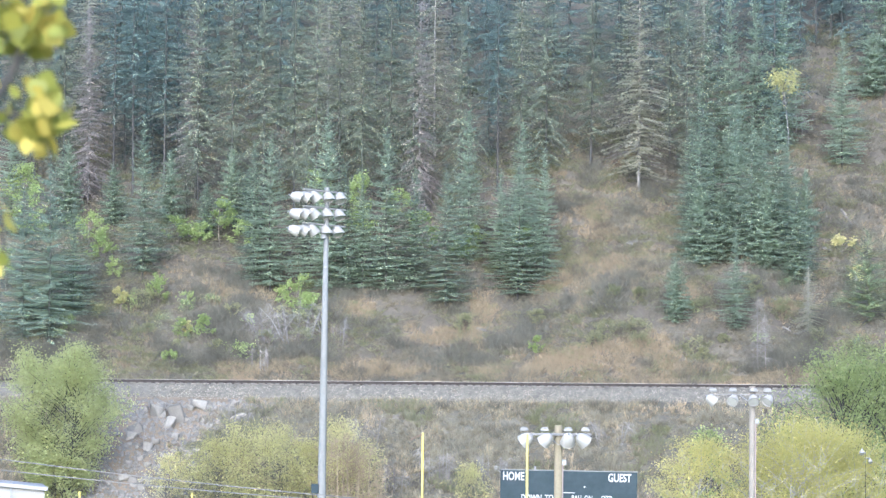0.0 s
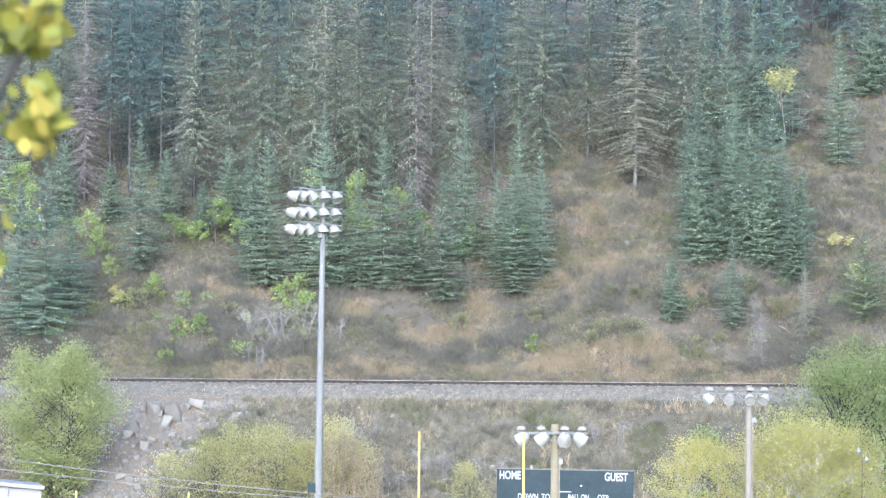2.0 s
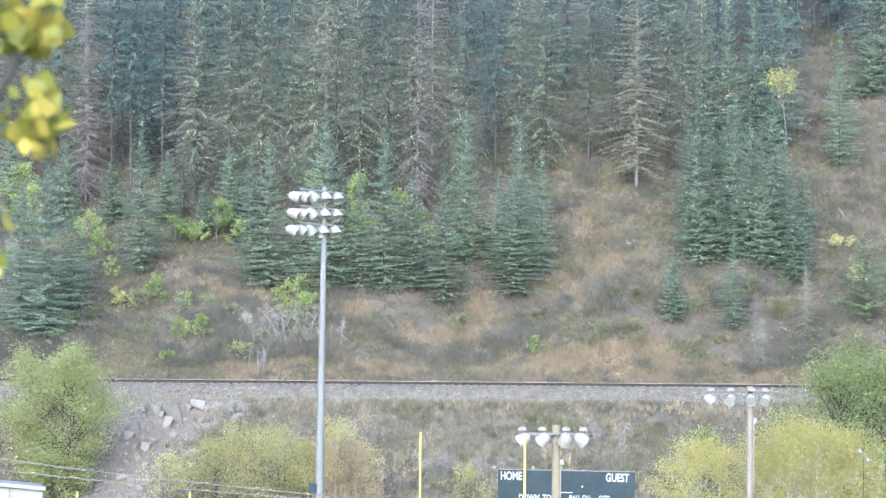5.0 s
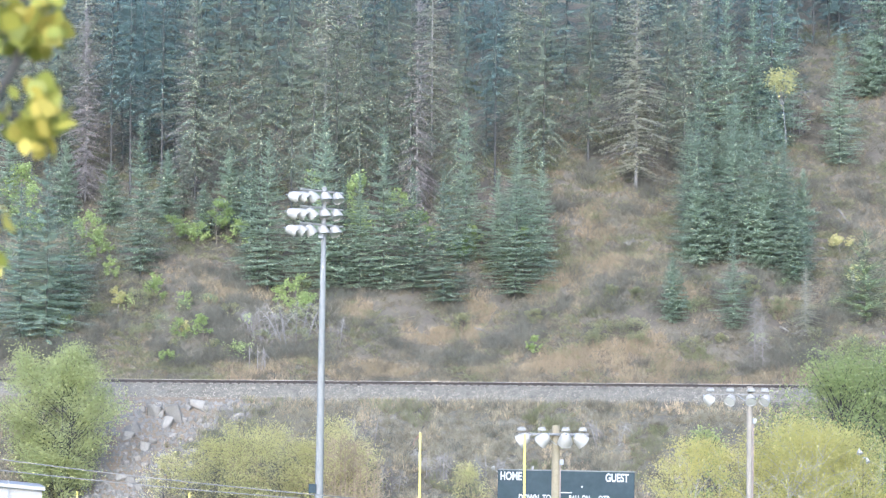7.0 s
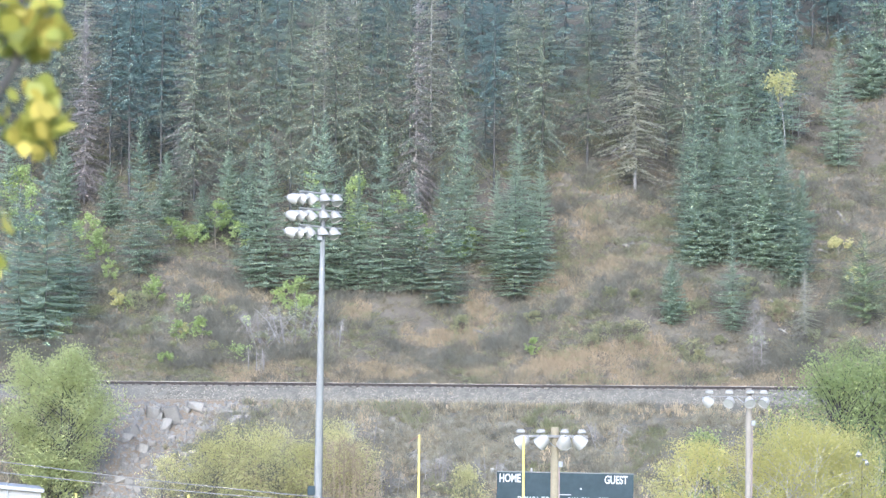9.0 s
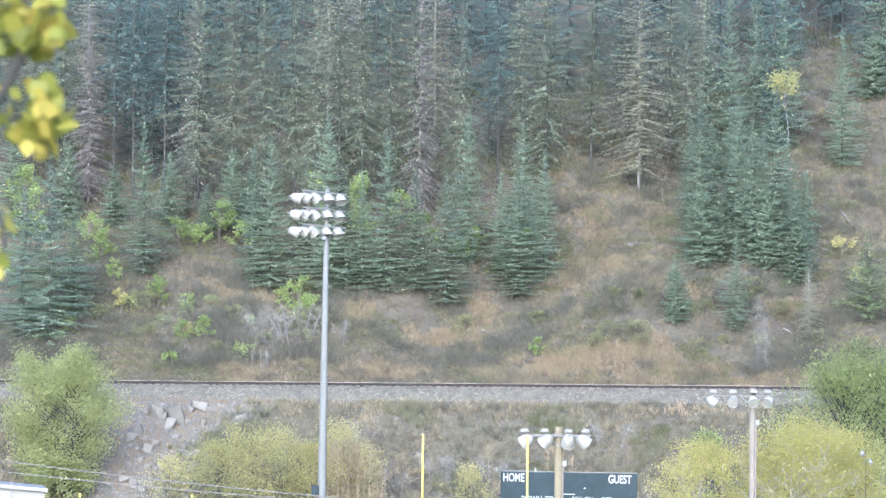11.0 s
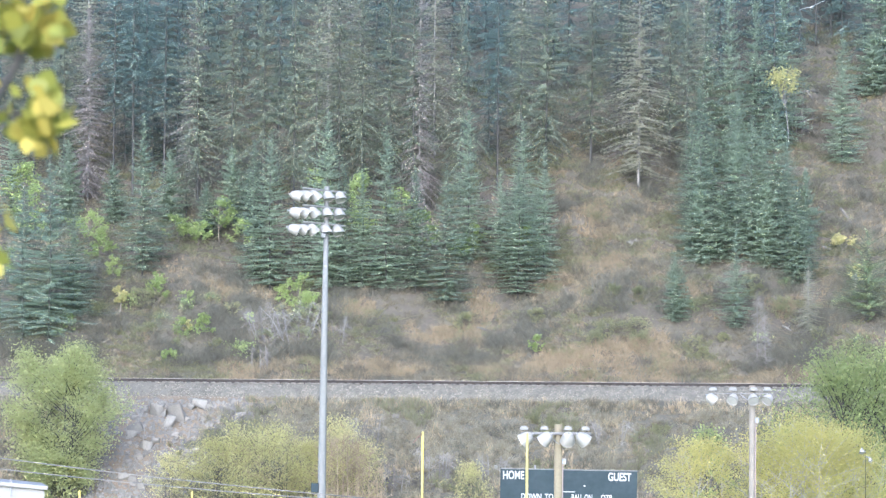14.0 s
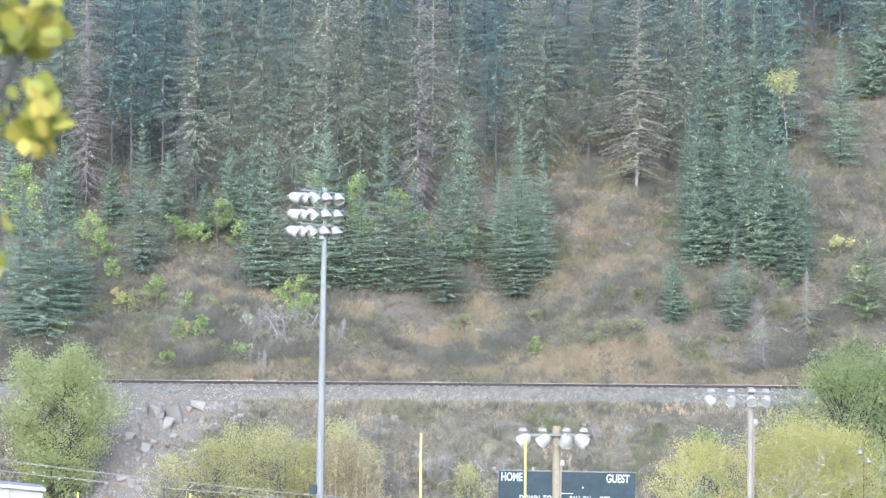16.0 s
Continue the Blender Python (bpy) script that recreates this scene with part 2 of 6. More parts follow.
def soft_crown(name, kites, lift):
    """A crown whose sprays take the shading of the whole: each faces out from the stem and up."""
    mid = kites.mean(axis=1)
    want = unit(unit(mid * np.array([1, 1, 0.0])) + np.array([0, 0, lift]) + np.random.default_rng(3).normal(0, 0.06, mid.shape))
    face = np.cross(kites[:, 1] - kites[:, 0], kites[:, 2] - kites[:, 0])
    turned = (face * want).sum(axis=1) < 0
    kites[turned] = kites[turned][:, ::-1]
    face = np.where(turned[:, None], -face, face)
    me = quads_mesh(name, kites, 3)
    me.normals_split_custom_set_from_vertices(np.repeat(unit(want + 0.15 * unit(face)), 3, axis=0).tolist())
    return me


def part(name, shape, mat, parent=None, label="", smooth=False):
    me = shape.mesh(name, smooth) if isinstance(shape, Shape) else shape
    if not me.materials:
        me.materials.append(MAT[mat])
    ob = new(name, me)
    if parent:
        ob.parent = parent
    return tagged(ob, label)


def thing(name, label, category, m=None, group="", kind=""):
    ob = new(name)
    ob.empty_display_size = 0.2
    ob.matrix_world = m or Matrix()
    return tagged(ob, label, category, group, kind)


def unit(a):
    return a / np.maximum(np.linalg.norm(a, axis=1, keepdims=True), 1e-6)


def leaves(rng, centres, size, flat=0.5, long=1.5):
    """Kite-shaped leaf clumps at the centres, with random turns; flat: how far they lie level."""
    n = len(centres)
    a = rng.normal(size=(n, 3))
    a[:, 2] *= 1 - flat
    a = unit(a)
    b = unit(np.cross(a, unit(rng.normal(size=(n, 3)) + np.array([0, 0, 1.5 * flat + 0.01]))))
    s = (size * rng.uniform(0.6, 1.4, n))[:, None]
    c = centres
    return np.stack([c - a * s * long * 0.5, c + b * s * 0.45 - a * s * 0.05, c + a * s * long * 0.5, c - b * s * 0.45], axis=1)


# ---- the ground ----
def talus_edge(y):
    return -18.2 + 0.38 * (y - 271) + 0.6 * math.sin(1.7 * y) + 2.2 * max(0.0, (y - 278) / 3)


def build_ground():
    xs = np.concatenate([[-2500, -1200, -600, -300, -160, -90, -60], np.arange(-45, 45.1, 0.75), [60, 90, 160, 300, 600, 1200, 2500]])
    ys = np.concatenate([[-2500, -1000, -300, -100, -40, 0, 12, 22, 32, 42, 55, 60, 90, 130, 180, 220, 250, 262], np.arange(263, 281.3, 0.5), [281.5, 285.5, 289.5],
                         np.arange(290, 345, 0.75), [348, 352, 358, 366, 380, 400, 439, 500, 700, 1200, 2500]])
    verts = [(x, y, ground(x, y)) for y in ys for x in xs]
    w = len(xs)
    faces, slots = [], []
    for j in range(len(ys) - 1):
        for i in range(w - 1):
            faces.append((j * w + i, j * w + i + 1, (j + 1) * w + i + 1, (j + 1) * w + i))
            x, y = (xs[i] + xs[i + 1]) / 2, (ys[j] + ys[j + 1]) / 2
            edge = talus_edge(y)
            slots.append(1 if y < 263.5 else 3 if 266 < y < 281.6 and -26 < x < edge else 2 if y < 289.5 else 0)
    me = bpy.data.meshes.new("ground")
    me.from_pydata(verts, [], faces)
    for k in ("hill_soil", "field", "bank_soil", "talus"):
        me.materials.append(MAT[k])
    me.polygons.foreach_set("material_index", slots)
    me.shade_smooth()
    tagged(new("ground", me), "dry grassy hillside, railway bank and mown playing field", "ground", kind="structure")


build_ground()


# ---- the railway ----
def build_track():
    rng = np.random.default_rng(5)
    xs = np.arange(-60, 60.1, 0.3)
    profile = [(281.75, 10.95), (282.2, 11.25), (282.8, 11.6), (283.35, 11.9), (283.7, 11.96), (285.0, 12.05), (286.3, 12.04), (287.0, 11.7), (288.4, 10.95)]
    verts = [(x, y + rng.normal(0, 0.03), z + rng.normal(0, 0.025)) for x in xs for y, z in profile]
    k = len(profile)
    bed = Shape().add(verts, [(i * k + j, (i + 1) * k + j, (i + 1) * k + j + 1, i * k + j + 1) for i in range(len(xs) - 1) for j in range(k - 1)])
    tagged(part("ballast_bed", bed, "ballast"), "grey crushed stone ballast under a railway track", "ballast", kind="structure")
    rocks = Shape()
    for _ in range(14000):
        t = rng.uniform(0, 1)
        x, y, z = rng.uniform(-38, 38), 281.3 + 2.3 * t, 10.95 + max(0, 2.3 * t - 0.4) * 0.56
        if t > 0.85:
            y, z = rng.uniform(283.3, 283.8), 11.94
        s = rng.uniform(0.03, 0.085)
        pts = [(x + s * dx * rng.uniform(0.6, 1.3), y + s * dy, z + s * dz * rng.uniform(0.6, 1.2)) for dx, dy, dz in ((1, -0.3, 0), (-0.5, -0.9, 0), (-0.5, 0.9, 0), (0, 0, 0.9), (0, 0, -0.8))]
        rocks.add(pts, ((0, 2, 3), (2, 1, 3), (1, 0, 3), (2, 0, 4), (1, 2, 4), (0, 1, 4)))
    tagged(part("ballast_stones", rocks, "stone"), "loose angular ballast stones on the track shoulder", "gravel", kind="stuff")
    track = thing("railway_track", "single railway track of rusty steel rails on wooden sleepers", "railway", pose(0, 285.05, 12.03))
    for y in (-0.72, 0.72):
        foot = Shape().box((120, 0.14, 0.025), pose(0, y, 0.012)).box((120, 0.05, 0.14), pose(0, y, 0.095))
        rail = part("rail", foot, "rail_side", track, "rusty brown steel rail")
        part("rail_head", Shape().box((120, 0.06, 0.02), pose(0, y, 0.176), 0.006), "rail_head", rail, "polished rail head, coloured pale for reflected sky")
    tie = Shape().box((0.23, 2.6, 0.16), None, 0.015).mesh("sleeper")
    tie.materials.append(MAT["sleeper"])
    for i in range(130):
        ob = part("sleeper", tie, "sleeper", track)
        ob.location = (-35.1 + 0.54 * i, 0, -0.075)


build_track()


# ---- conifers ----
def spruce_crown(rng, height, radius, space=0.3, limbs=9, point=0.9, rise=0.1, droop=0.25, up=0.12, bare=0.04, gaps=0.05, ragged=0.15, uneven=0.06, step=0.16, side=0.34, girth=0.03, hang=0.0, bushy=1, core=1.0, vary=0.72):
    """Whorls of limbs in tiers; each limb is a flat frond of short twigs with tufts above and below; returns slim triangles."""
    tiers = int(height * (1 - bare) / space)
    level = np.sort((np.arange(tiers) + rng.uniform(0, 0.6, tiers)) / tiers)
    q = np.repeat(level, limbs)
    shelf = np.repeat(np.clip(1 + rng.normal(0, ragged, tiers), 0.5, 1.35), limbs)
    az = np.repeat(rng.uniform(0, 6.283, tiers), limbs) + np.tile(np.arange(limbs) * 6.283 / limbs, tiers) + rng.normal(0, 0.3, tiers * limbs)
    lobe = 1 + 0.16 * np.sin(az + rng.uniform(0, 6.28)) + 0.1 * np.sin(2 * az + 9 * q + rng.uniform(0, 6.28))
    keep = (rng.uniform(size=len(q)) > gaps) & (rng.uniform(size=len(q)) < 0.5 + 0.8 * (1 - q))
    q, shelf, az, lobe = q[keep], shelf[keep], az[keep], lobe[keep]
    n = len(q)
    length = (radius * (1 - q) ** point * shelf * lobe * rng.uniform(vary, 1.15, n) + 0.12) * np.clip(0.5 + 3.5 * q, 0.5, 1)
    z0 = height * (bare + (1 - bare) * q) + rng.normal(0, uneven, n)
    lift = rise + 0.75 * q ** 3 + rng.normal(0, 0.05, n)
    sag = droop * rng.uniform(0.7, 1.3, n) * (1.15 - q)
    out = np.stack([np.cos(az), np.sin(az), 0 * az], axis=1)
    flank = np.stack([-np.sin(az), np.cos(az), 0 * az], axis=1)
    rise_up = np.array([0, 0, 1.0])
    kites = []

    def spray(base, way, long, wide):
        m = len(base)
        across = unit(np.cross(way, rise_up + rng.normal(0, 0.6 + 1.5 * hang, (m, 3)))) * (wide * rng.uniform(0.7, 1.3, (m, 1)))
        kites.append(np.stack([base - across, base + across, base + way * long], axis=1))

    for k in range(int(length.max() / step) + 1):
        s = (k + rng.uniform(0.1, 0.9, n)) * step / length
        on = s < 1.03
        if not on.any():
            break
        s, long, o, f = s[on], length[on], out[on], flank[on]
        m = len(s)
        base = o * (s * long)[:, None] + rise_up * (z0[on] + (lift[on] * s - sag[on] * s ** 2 + up * s ** 4) * long)[:, None]
        along = unit(o + rise_up * (lift[on] - 2 * sag[on] * s + 4 * up * s ** 3)[:, None])
        reach = np.clip(0.5 * long * (1.2 - s), 0.10, side)[:, None]
        for turn in (-1, 1):
            way = unit(along * rng.uniform(0.5, 1.1, (m, 1)) + turn * f * rng.uniform(0.6, 1.0, (m, 1)) + rise_up * (rng.normal(0.0, 0.13, (m, 1)) - hang * rng.uniform(0, 1.6, (m, 1))))
            spray(base, way, reach * rng.uniform(0.6, 1.2, (m, 1)), girth)
        for _ in range(bushy):
            way = unit(along * 0.8 + rng.normal(0, 0.55, (m, 3)) + rise_up * rng.normal(0.1 - 0.5 * hang, 0.5, (m, 1)))
            spray(base, way, rng.uniform(0.10, 0.22, (m, 1)), girth * 1.15)
    m = int(tiers * 9 * core)
    qq = rng.uniform(0, 0.95, m)
    spots = np.stack([rng.normal(0, 0.13, m) * radius * (1.03 - qq), rng.normal(0, 0.13, m) * radius * (1.03 - qq), height * (bare + (1 - bare) * qq)], axis=1)
    kites.append(leaves(rng, spots, 0.2, 0.1, 1.8)[:, :3])
    tip = np.array([[0, 0, height * 0.985]]) + rng.normal(0, 0.02, (10, 3)) * np.array([1, 1, 9])
    kites.append(leaves(rng, tip, 0.1, -1.5, 2.4)[:, :3])
    return np.concatenate(kites)


def twig_limbs(rng, height, radius, count, bare, droop):
    s = Shape()
    for _ in range(count):
        q = rng.uniform(bare, 0.97)
        a, length = rng.uniform(0, 6.283), radius * (1 - q) ** 0.7 * rng.uniform(0.5, 1.15)
        c, d = math.cos(a), math.sin(a)
        z = height * q
        s.tube([(0, 0, z), (c * length * 0.5, d * length * 0.5, z + 0.03 * length - droop * 0.2 * length), (c * length, d * length, z - droop * length)], [0.028, 0.018, 0.006], 3, False)
        for _ in range(3):
            u, sd = rng.uniform(0.4, 0.95), rng.uniform(-1, 1)
            p = (c * length * u, d * length * u, z - droop * length * u * u)
            s.tube([p, (p[0] + (c * 0.6 - d * sd) * length * 0.3, p[1] + (d * 0.6 + c * sd) * length * 0.3, p[2] - 0.12 * length)], [0.012, 0.004], 3, False)
    return s


SPRUCE = {}
# bare_stem shares the far needles, with forest shade in their colour.
MAT["wide_spruce"], MAT["small_spruce"], MAT["bare_stem"] = MAT["old_spruce"], MAT["spruce"], MAT["far_spruce"]


def spruce_kinds():
    kinds = (("spruce", 6, 11.0, 2.1, dict(space=0.29, limbs=11, point=0.92, rise=0.08, droop=0.24, up=0.14, step=0.13, side=0.34, girth=0.037, bushy=2)),
             ("small_spruce", 3, 5.0, 1.3, dict(space=0.21, limbs=10, point=0.85, rise=0.1, droop=0.22, up=0.12, step=0.09, side=0.26, girth=0.034, bushy=4)),
             ("old_spruce", 6, 19.0, 2.5, dict(space=0.36, limbs=10, point=0.58, rise=0.12, droop=0.5, up=0.1, bare=0.15, gaps=0.14, ragged=0.34, uneven=0.4, step=0.18, side=0.26, girth=0.036, hang=0.6, bushy=4, vary=0.3)),
             ("far_spruce", 4, 19.0, 2.5, dict(space=0.46, limbs=7, point=0.58, rise=0.1, droop=0.45, up=0.08, bare=0.06, gaps=0.12, ragged=0.3, uneven=0.4, step=0.25, side=0.36, girth=0.07, hang=0.6, bushy=2, vary=0.35)),
             ("bare_stem", 1, 22.0, 3.0, dict(space=0.46, limbs=8, point=0.5, rise=0.1, droop=0.45, up=0.08, bare=0.3, gaps=0.12, ragged=0.3, uneven=0.4, step=0.22, side=0.36, girth=0.06, hang=0.6, bushy=2, vary=0.35)),
             ("larch", 1, 6.0, 1.9, dict(space=0.2, limbs=7, point=0.6, rise=0.35, droop=0.25, up=0.1, bare=0.02, gaps=0.15, ragged=0.25, uneven=0.15, step=0.09, side=0.2, girth=0.024, hang=0.2, bushy=3, core=0.2, vary=0.35)),
             ("broad_spruce", 2, 12.0, 3.7, dict(space=0.34, limbs=13, point=0.85, rise=0.06, droop=0.22, up=0.12, gaps=0.14, ragged=0.28, uneven=0.34, step=0.15, side=0.42, girth=0.03, bushy=3, hang=0.25, vary=0.5)),
             ("wide_spruce", 3, 16.0, 3.3, dict(space=0.36, limbs=11, point=0.64, rise=0.14, droop=0.5, up=0.1, bare=0.12, gaps=0.14, ragged=0.34, uneven=0.4, step=0.18, side=0.27, girth=0.036, hang=0.6, bushy=4, vary=0.3)),
             ("half_dead", 2, 17.0, 2.5, dict(space=0.3, limbs=9, point=0.66, rise=0.1, droop=0.6, up=0.16, bare=0.08, gaps=0.14, ragged=0.25, uneven=0.45, step=0.17, side=0.28, girth=0.03, hang=0.5, bushy=4, core=0.7, vary=0.35)),
             ("dead_needles", 2, 15.0, 2.0, dict(space=0.32, limbs=10, point=0.75, rise=0.1, droop=0.5, up=0.1, bare=0.04, gaps=0.12, ragged=0.25, uneven=0.18, step=0.14, side=0.32, girth=0.028, hang=0.4, bushy=4, core=0.6, vary=0.5)))
    for mat, count, high, wide, how in kinds:
        SPRUCE[mat] = []
        for v in range(count):
            rng = np.random.default_rng(11 + 7 * v + len(mat))
            crown = soft_crown("crown", spruce_crown(rng, high, wide, **how), 1.5)
            crown.materials.append(MAT[mat])
            bend = rng.normal(0, 0.06, 2)
            trunk = Shape().tube([(0, 0, -0.6), (0, 0, 0.3), (bend[0], bend[1], high * 0.5), (0, 0, high)], [0.007 * high, 0.005 * high, 0.003 * high, 0.01], 7)
            limbs = twig_limbs(rng, high, wide, 8 if mat in ("spruce", "small_spruce", "far_spruce") else 20 if mat in ("old_spruce", "broad_spruce", "wide_spruce") else 90, how.get("bare", 0.04) * 0.6, how["droop"] * 0.7)
            wooden = trunk.add(limbs.v, limbs.f).mesh("trunk", True)
            wooden.materials.append(MAT["dead_wood" if mat in ("dead_needles", "half_dead") else "bark"])
            SPRUCE[mat].append((wooden, crown, high, wide))


spruce_kinds()
SPRUCE_LABEL = {"spruce": "dense blue-green young spruce on the dry slope", "old_spruce": "tall sparse olive-grey old spruce on the hillside",
                "far_spruce": "tall spruce in the dense forest, needles coloured dark and bluish for shade", "larch": "pale green feathery larch on the slope", "bare_stem": "tall dark spruce with a bare lower stem", "broad_spruce": "broad dull green spruce low on the slope", "wide_spruce": "tall broad olive-green spruce with ragged boughs", "half_dead": "tall half-dead spruce with dry yellowish grey boughs", "dead_needles": "dead grey-brown spruce with bare drooping twigs"}
tree_rng = random.Random(4)


def spruce(x, y, height, radius, mat="spruce", label="", name="spruce_tree", group="spruces on the hillside"):
    trunk, crown, high, wide = tree_rng.choice(SPRUCE["small_spruce" if mat == "spruce" and height < 7.0 else mat])
    tree = thing(name, label or SPRUCE_LABEL[mat], "tree", pose(x, y, ground(x, y), 0, 0, tree_rng.uniform(0, 360)), group)
    tree.scale = (1.15 * radius / wide, 1.15 * radius / wide, height / high)
    part("trunk", trunk, "bark", tree)
    part("crown", crown, mat, tree)
    return tree


spruce(-27.56, 294.85, 12.93, 4.11, "broad_spruce")
spruce(-29.40, 295.40, 10.69, 3.33, "broad_spruce")
spruce(-26.09, 298.10, 8.00, 2.00, "spruce")
spruce(-21.53, 302.00, 11.72, 1.94, "spruce")
spruce(-12.35, 301.70, 11.66, 2.26, "spruce")
spruce(-13.60, 302.45, 10.36, 1.62, "spruce")
spruce(-8.30, 301.35, 13.03, 2.34, "spruce")
spruce(-4.06, 301.70, 11.91, 2.51, "spruce")
spruce(-5.80, 301.75, 8.89, 1.62, "spruce")
spruce(-1.96, 302.15, 8.92, 1.82, "spruce")
spruce(0.24, 301.20, 10.40, 2.10, "spruce")
spruce(1.82, 305.95, 11.71, 1.80, "spruce")
spruce(4.16, 305.75, 7.58, 1.56, "spruce")
spruce(5.83, 308.70, 8.91, 1.74, "spruce")
spruce(5.40, 303.20, 9.52, 2.52, "spruce")
spruce(7.31, 305.50, 9.56, 1.64, "spruce")
spruce(16.43, 297.45, 4.75, 1.20, "spruce")
spruce(20.72, 297.65, 7.50, 1.28, "spruce")
spruce(18.53, 304.75, 13.30, 1.88, "spruce")
spruce(18.62, 304.30, 5.91, 1.71, "spruce")
spruce(20.11, 305.30, 5.12, 1.56, "spruce")
spruce(21.45, 306.95, 11.33, 1.48, "spruce")
spruce(22.33, 304.85, 10.63, 1.72, "spruce")
spruce(24.05, 304.80, 13.16, 2.21, "spruce")
spruce(25.39, 303.10, 7.30, 1.79, "spruce")
spruce(25.53, 302.85, 4.99, 1.30, "spruce")
spruce(23.30, 304.10, 6.12, 1.63, "spruce")
spruce(30.15, 318.70, 10.36, 1.97, "spruce")
spruce(25.73, 296.45, 5.23, 1.03, "half_dead")
spruce(-17.26, 307.00, 4.10, 1.07, "spruce")
spruce(-31.67, 308.95, 8.47, 2.07, "spruce")
spruce(-9.91, 303.45, 10.16, 1.83, "old_spruce")
spruce(-7.02, 302.05, 9.11, 1.62, "spruce")
spruce(-27.69, 310.70, 6.25, 1.50, "spruce")
spruce(-24.34, 310.50, 4.64, 1.25, "spruce")
spruce(-20.09, 309.20, 5.30, 1.33, "spruce")
spruce(-18.91, 310.20, 6.33, 1.50, "old_spruce")
spruce(-15.54, 309.35, 5.68, 1.49, "spruce")
spruce(-14.23, 308.25, 5.16, 1.32, "spruce")
spruce(18.23, 310.55, 8.42, 1.58, "spruce")
spruce(19.88, 310.25, 7.79, 1.66, "spruce")
spruce(21.16, 310.70, 8.54, 1.58, "spruce")
spruce(23.49, 309.45, 7.46, 1.66, "spruce")
spruce(25.17, 308.70, 7.44, 1.49, "spruce")
spruce(26.47, 307.85, 5.78, 0.99, "spruce")
spruce(-26.53, 313.95, 14.56, 1.77, "dead_needles")
spruce(-18.27, 313.15, 17.77, 3.27, "wide_spruce")
spruce(-18.54, 314.15, 16.46, 1.68, "dead_needles")
spruce(-13.30, 310.50, 20.45, 3.00, "wide_spruce")
spruce(-11.03, 310.95, 20.92, 2.29, "old_spruce")
spruce(-9.36, 310.80, 19.65, 2.29, "old_spruce")
spruce(-7.75, 312.95, 21.89, 2.31, "old_spruce")
spruce(-6.04, 311.85, 21.41, 2.59, "wide_spruce")
spruce(-3.96, 312.35, 19.73, 2.18, "old_spruce")
spruce(-2.27, 310.65, 20.90, 2.50, "old_spruce")
spruce(-1.77, 310.70, 19.00, 1.50, "dead_needles")
spruce(1.27, 310.60, 18.80, 2.17, "wide_spruce")
spruce(4.00, 313.25, 19.16, 2.10, "bare_stem")
spruce(7.60, 314.70, 18.22, 3.80, "wide_spruce")
spruce(5.69, 313.65, 17.72, 1.89, "old_spruce")
spruce(11.05, 316.85, 16.63, 2.55, "old_spruce")
spruce(14.61, 315.40, 16.41, 3.55, "half_dead")
spruce(14.07, 321.05, 15.99, 2.15, "old_spruce")
spruce(17.13, 319.25, 19.35, 2.23, "old_spruce")
spruce(19.78, 316.90, 15.75, 1.95, "spruce")
spruce(21.50, 317.25, 16.22, 1.70, "spruce")
spruce(23.58, 319.60, 14.18, 1.97, "spruce")
spruce(25.90, 321.75, 14.72, 2.16, "spruce")
spruce(18.25, 316.20, 15.30, 1.95, "old_spruce")
spruce(-30.60, 314.50, 16.27, 2.53, "old_spruce")
spruce(-32.36, 315.15, 16.95, 2.32, "old_spruce")
spruce(-28.42, 314.80, 18.43, 2.32, "old_spruce")
spruce(-24.75, 315.40, 19.31, 2.33, "bare_stem")
spruce(-23.28, 315.50, 20.78, 2.54, "bare_stem")
spruce(-20.93, 315.20, 19.29, 2.45, "bare_stem")
spruce(-15.71, 312.50, 20.19, 2.30, "old_spruce")
spruce(-24.10, 318.60, 11.50, 1.90, "far_spruce")
spruce(-22.00, 318.20, 10.20, 1.80, "far_spruce")
spruce(-20.20, 319.10, 11.80, 2.00, "far_spruce")
spruce(3.40, 318.00, 9.80, 1.80, "far_spruce")
spruce(29.60, 335.30, 23.00, 2.70, "bare_stem")
spruce(30.90, 336.30, 19.27, 2.69, "far_spruce")
spruce(33.26, 333.15, 16.70, 2.77, "far_spruce")
spruce(31.74, 336.10, 16.78, 2.70, "far_spruce")
spruce(34.22, 329.40, 16.42, 2.43, "spruce")
spruce(28.16, 333.65, 17.55, 2.24, "far_spruce")
spruce(33.40, 327.75, 5.05, 1.76, "spruce")
spruce(-34.70, 319.70, 16.27, 2.44, "far_spruce")
spruce(-29.14, 319.00, 16.78, 2.39, "far_spruce")
spruce(-22.75, 322.35, 19.04, 2.33, "far_spruce")
spruce(-18.49, 324.25, 19.70, 2.30, "far_spruce")
spruce(-12.70, 323.05, 18.63, 2.47, "far_spruce")
spruce(-6.50, 319.70, 15.69, 2.44, "half_dead")
spruce(-0.71, 319.60, 16.40, 2.66, "half_dead")
spruce(5.87, 320.90, 16.34, 1.94, "half_dead")
spruce(19.83, 322.95, 16.51, 2.25, "half_dead")
spruce(25.17, 321.25, 18.06, 2.76, "far_spruce")
spruce(-34.49, 325.10, 19.57, 2.48, "far_spruce")
spruce(-31.19, 324.80, 15.92, 2.05, "half_dead")
spruce(-27.44, 324.35, 14.87, 2.70, "half_dead")
spruce(-23.97, 328.40, 17.09, 2.33, "far_spruce")
spruce(-21.61, 326.95, 14.80, 2.63, "far_spruce")
spruce(-18.43, 326.65, 16.09, 2.15, "far_spruce")
spruce(-15.86, 329.50, 18.10, 1.99, "far_spruce")
spruce(-11.83, 328.30, 16.13, 2.60, "far_spruce")
spruce(-9.00, 325.25, 19.57, 2.27, "half_dead")
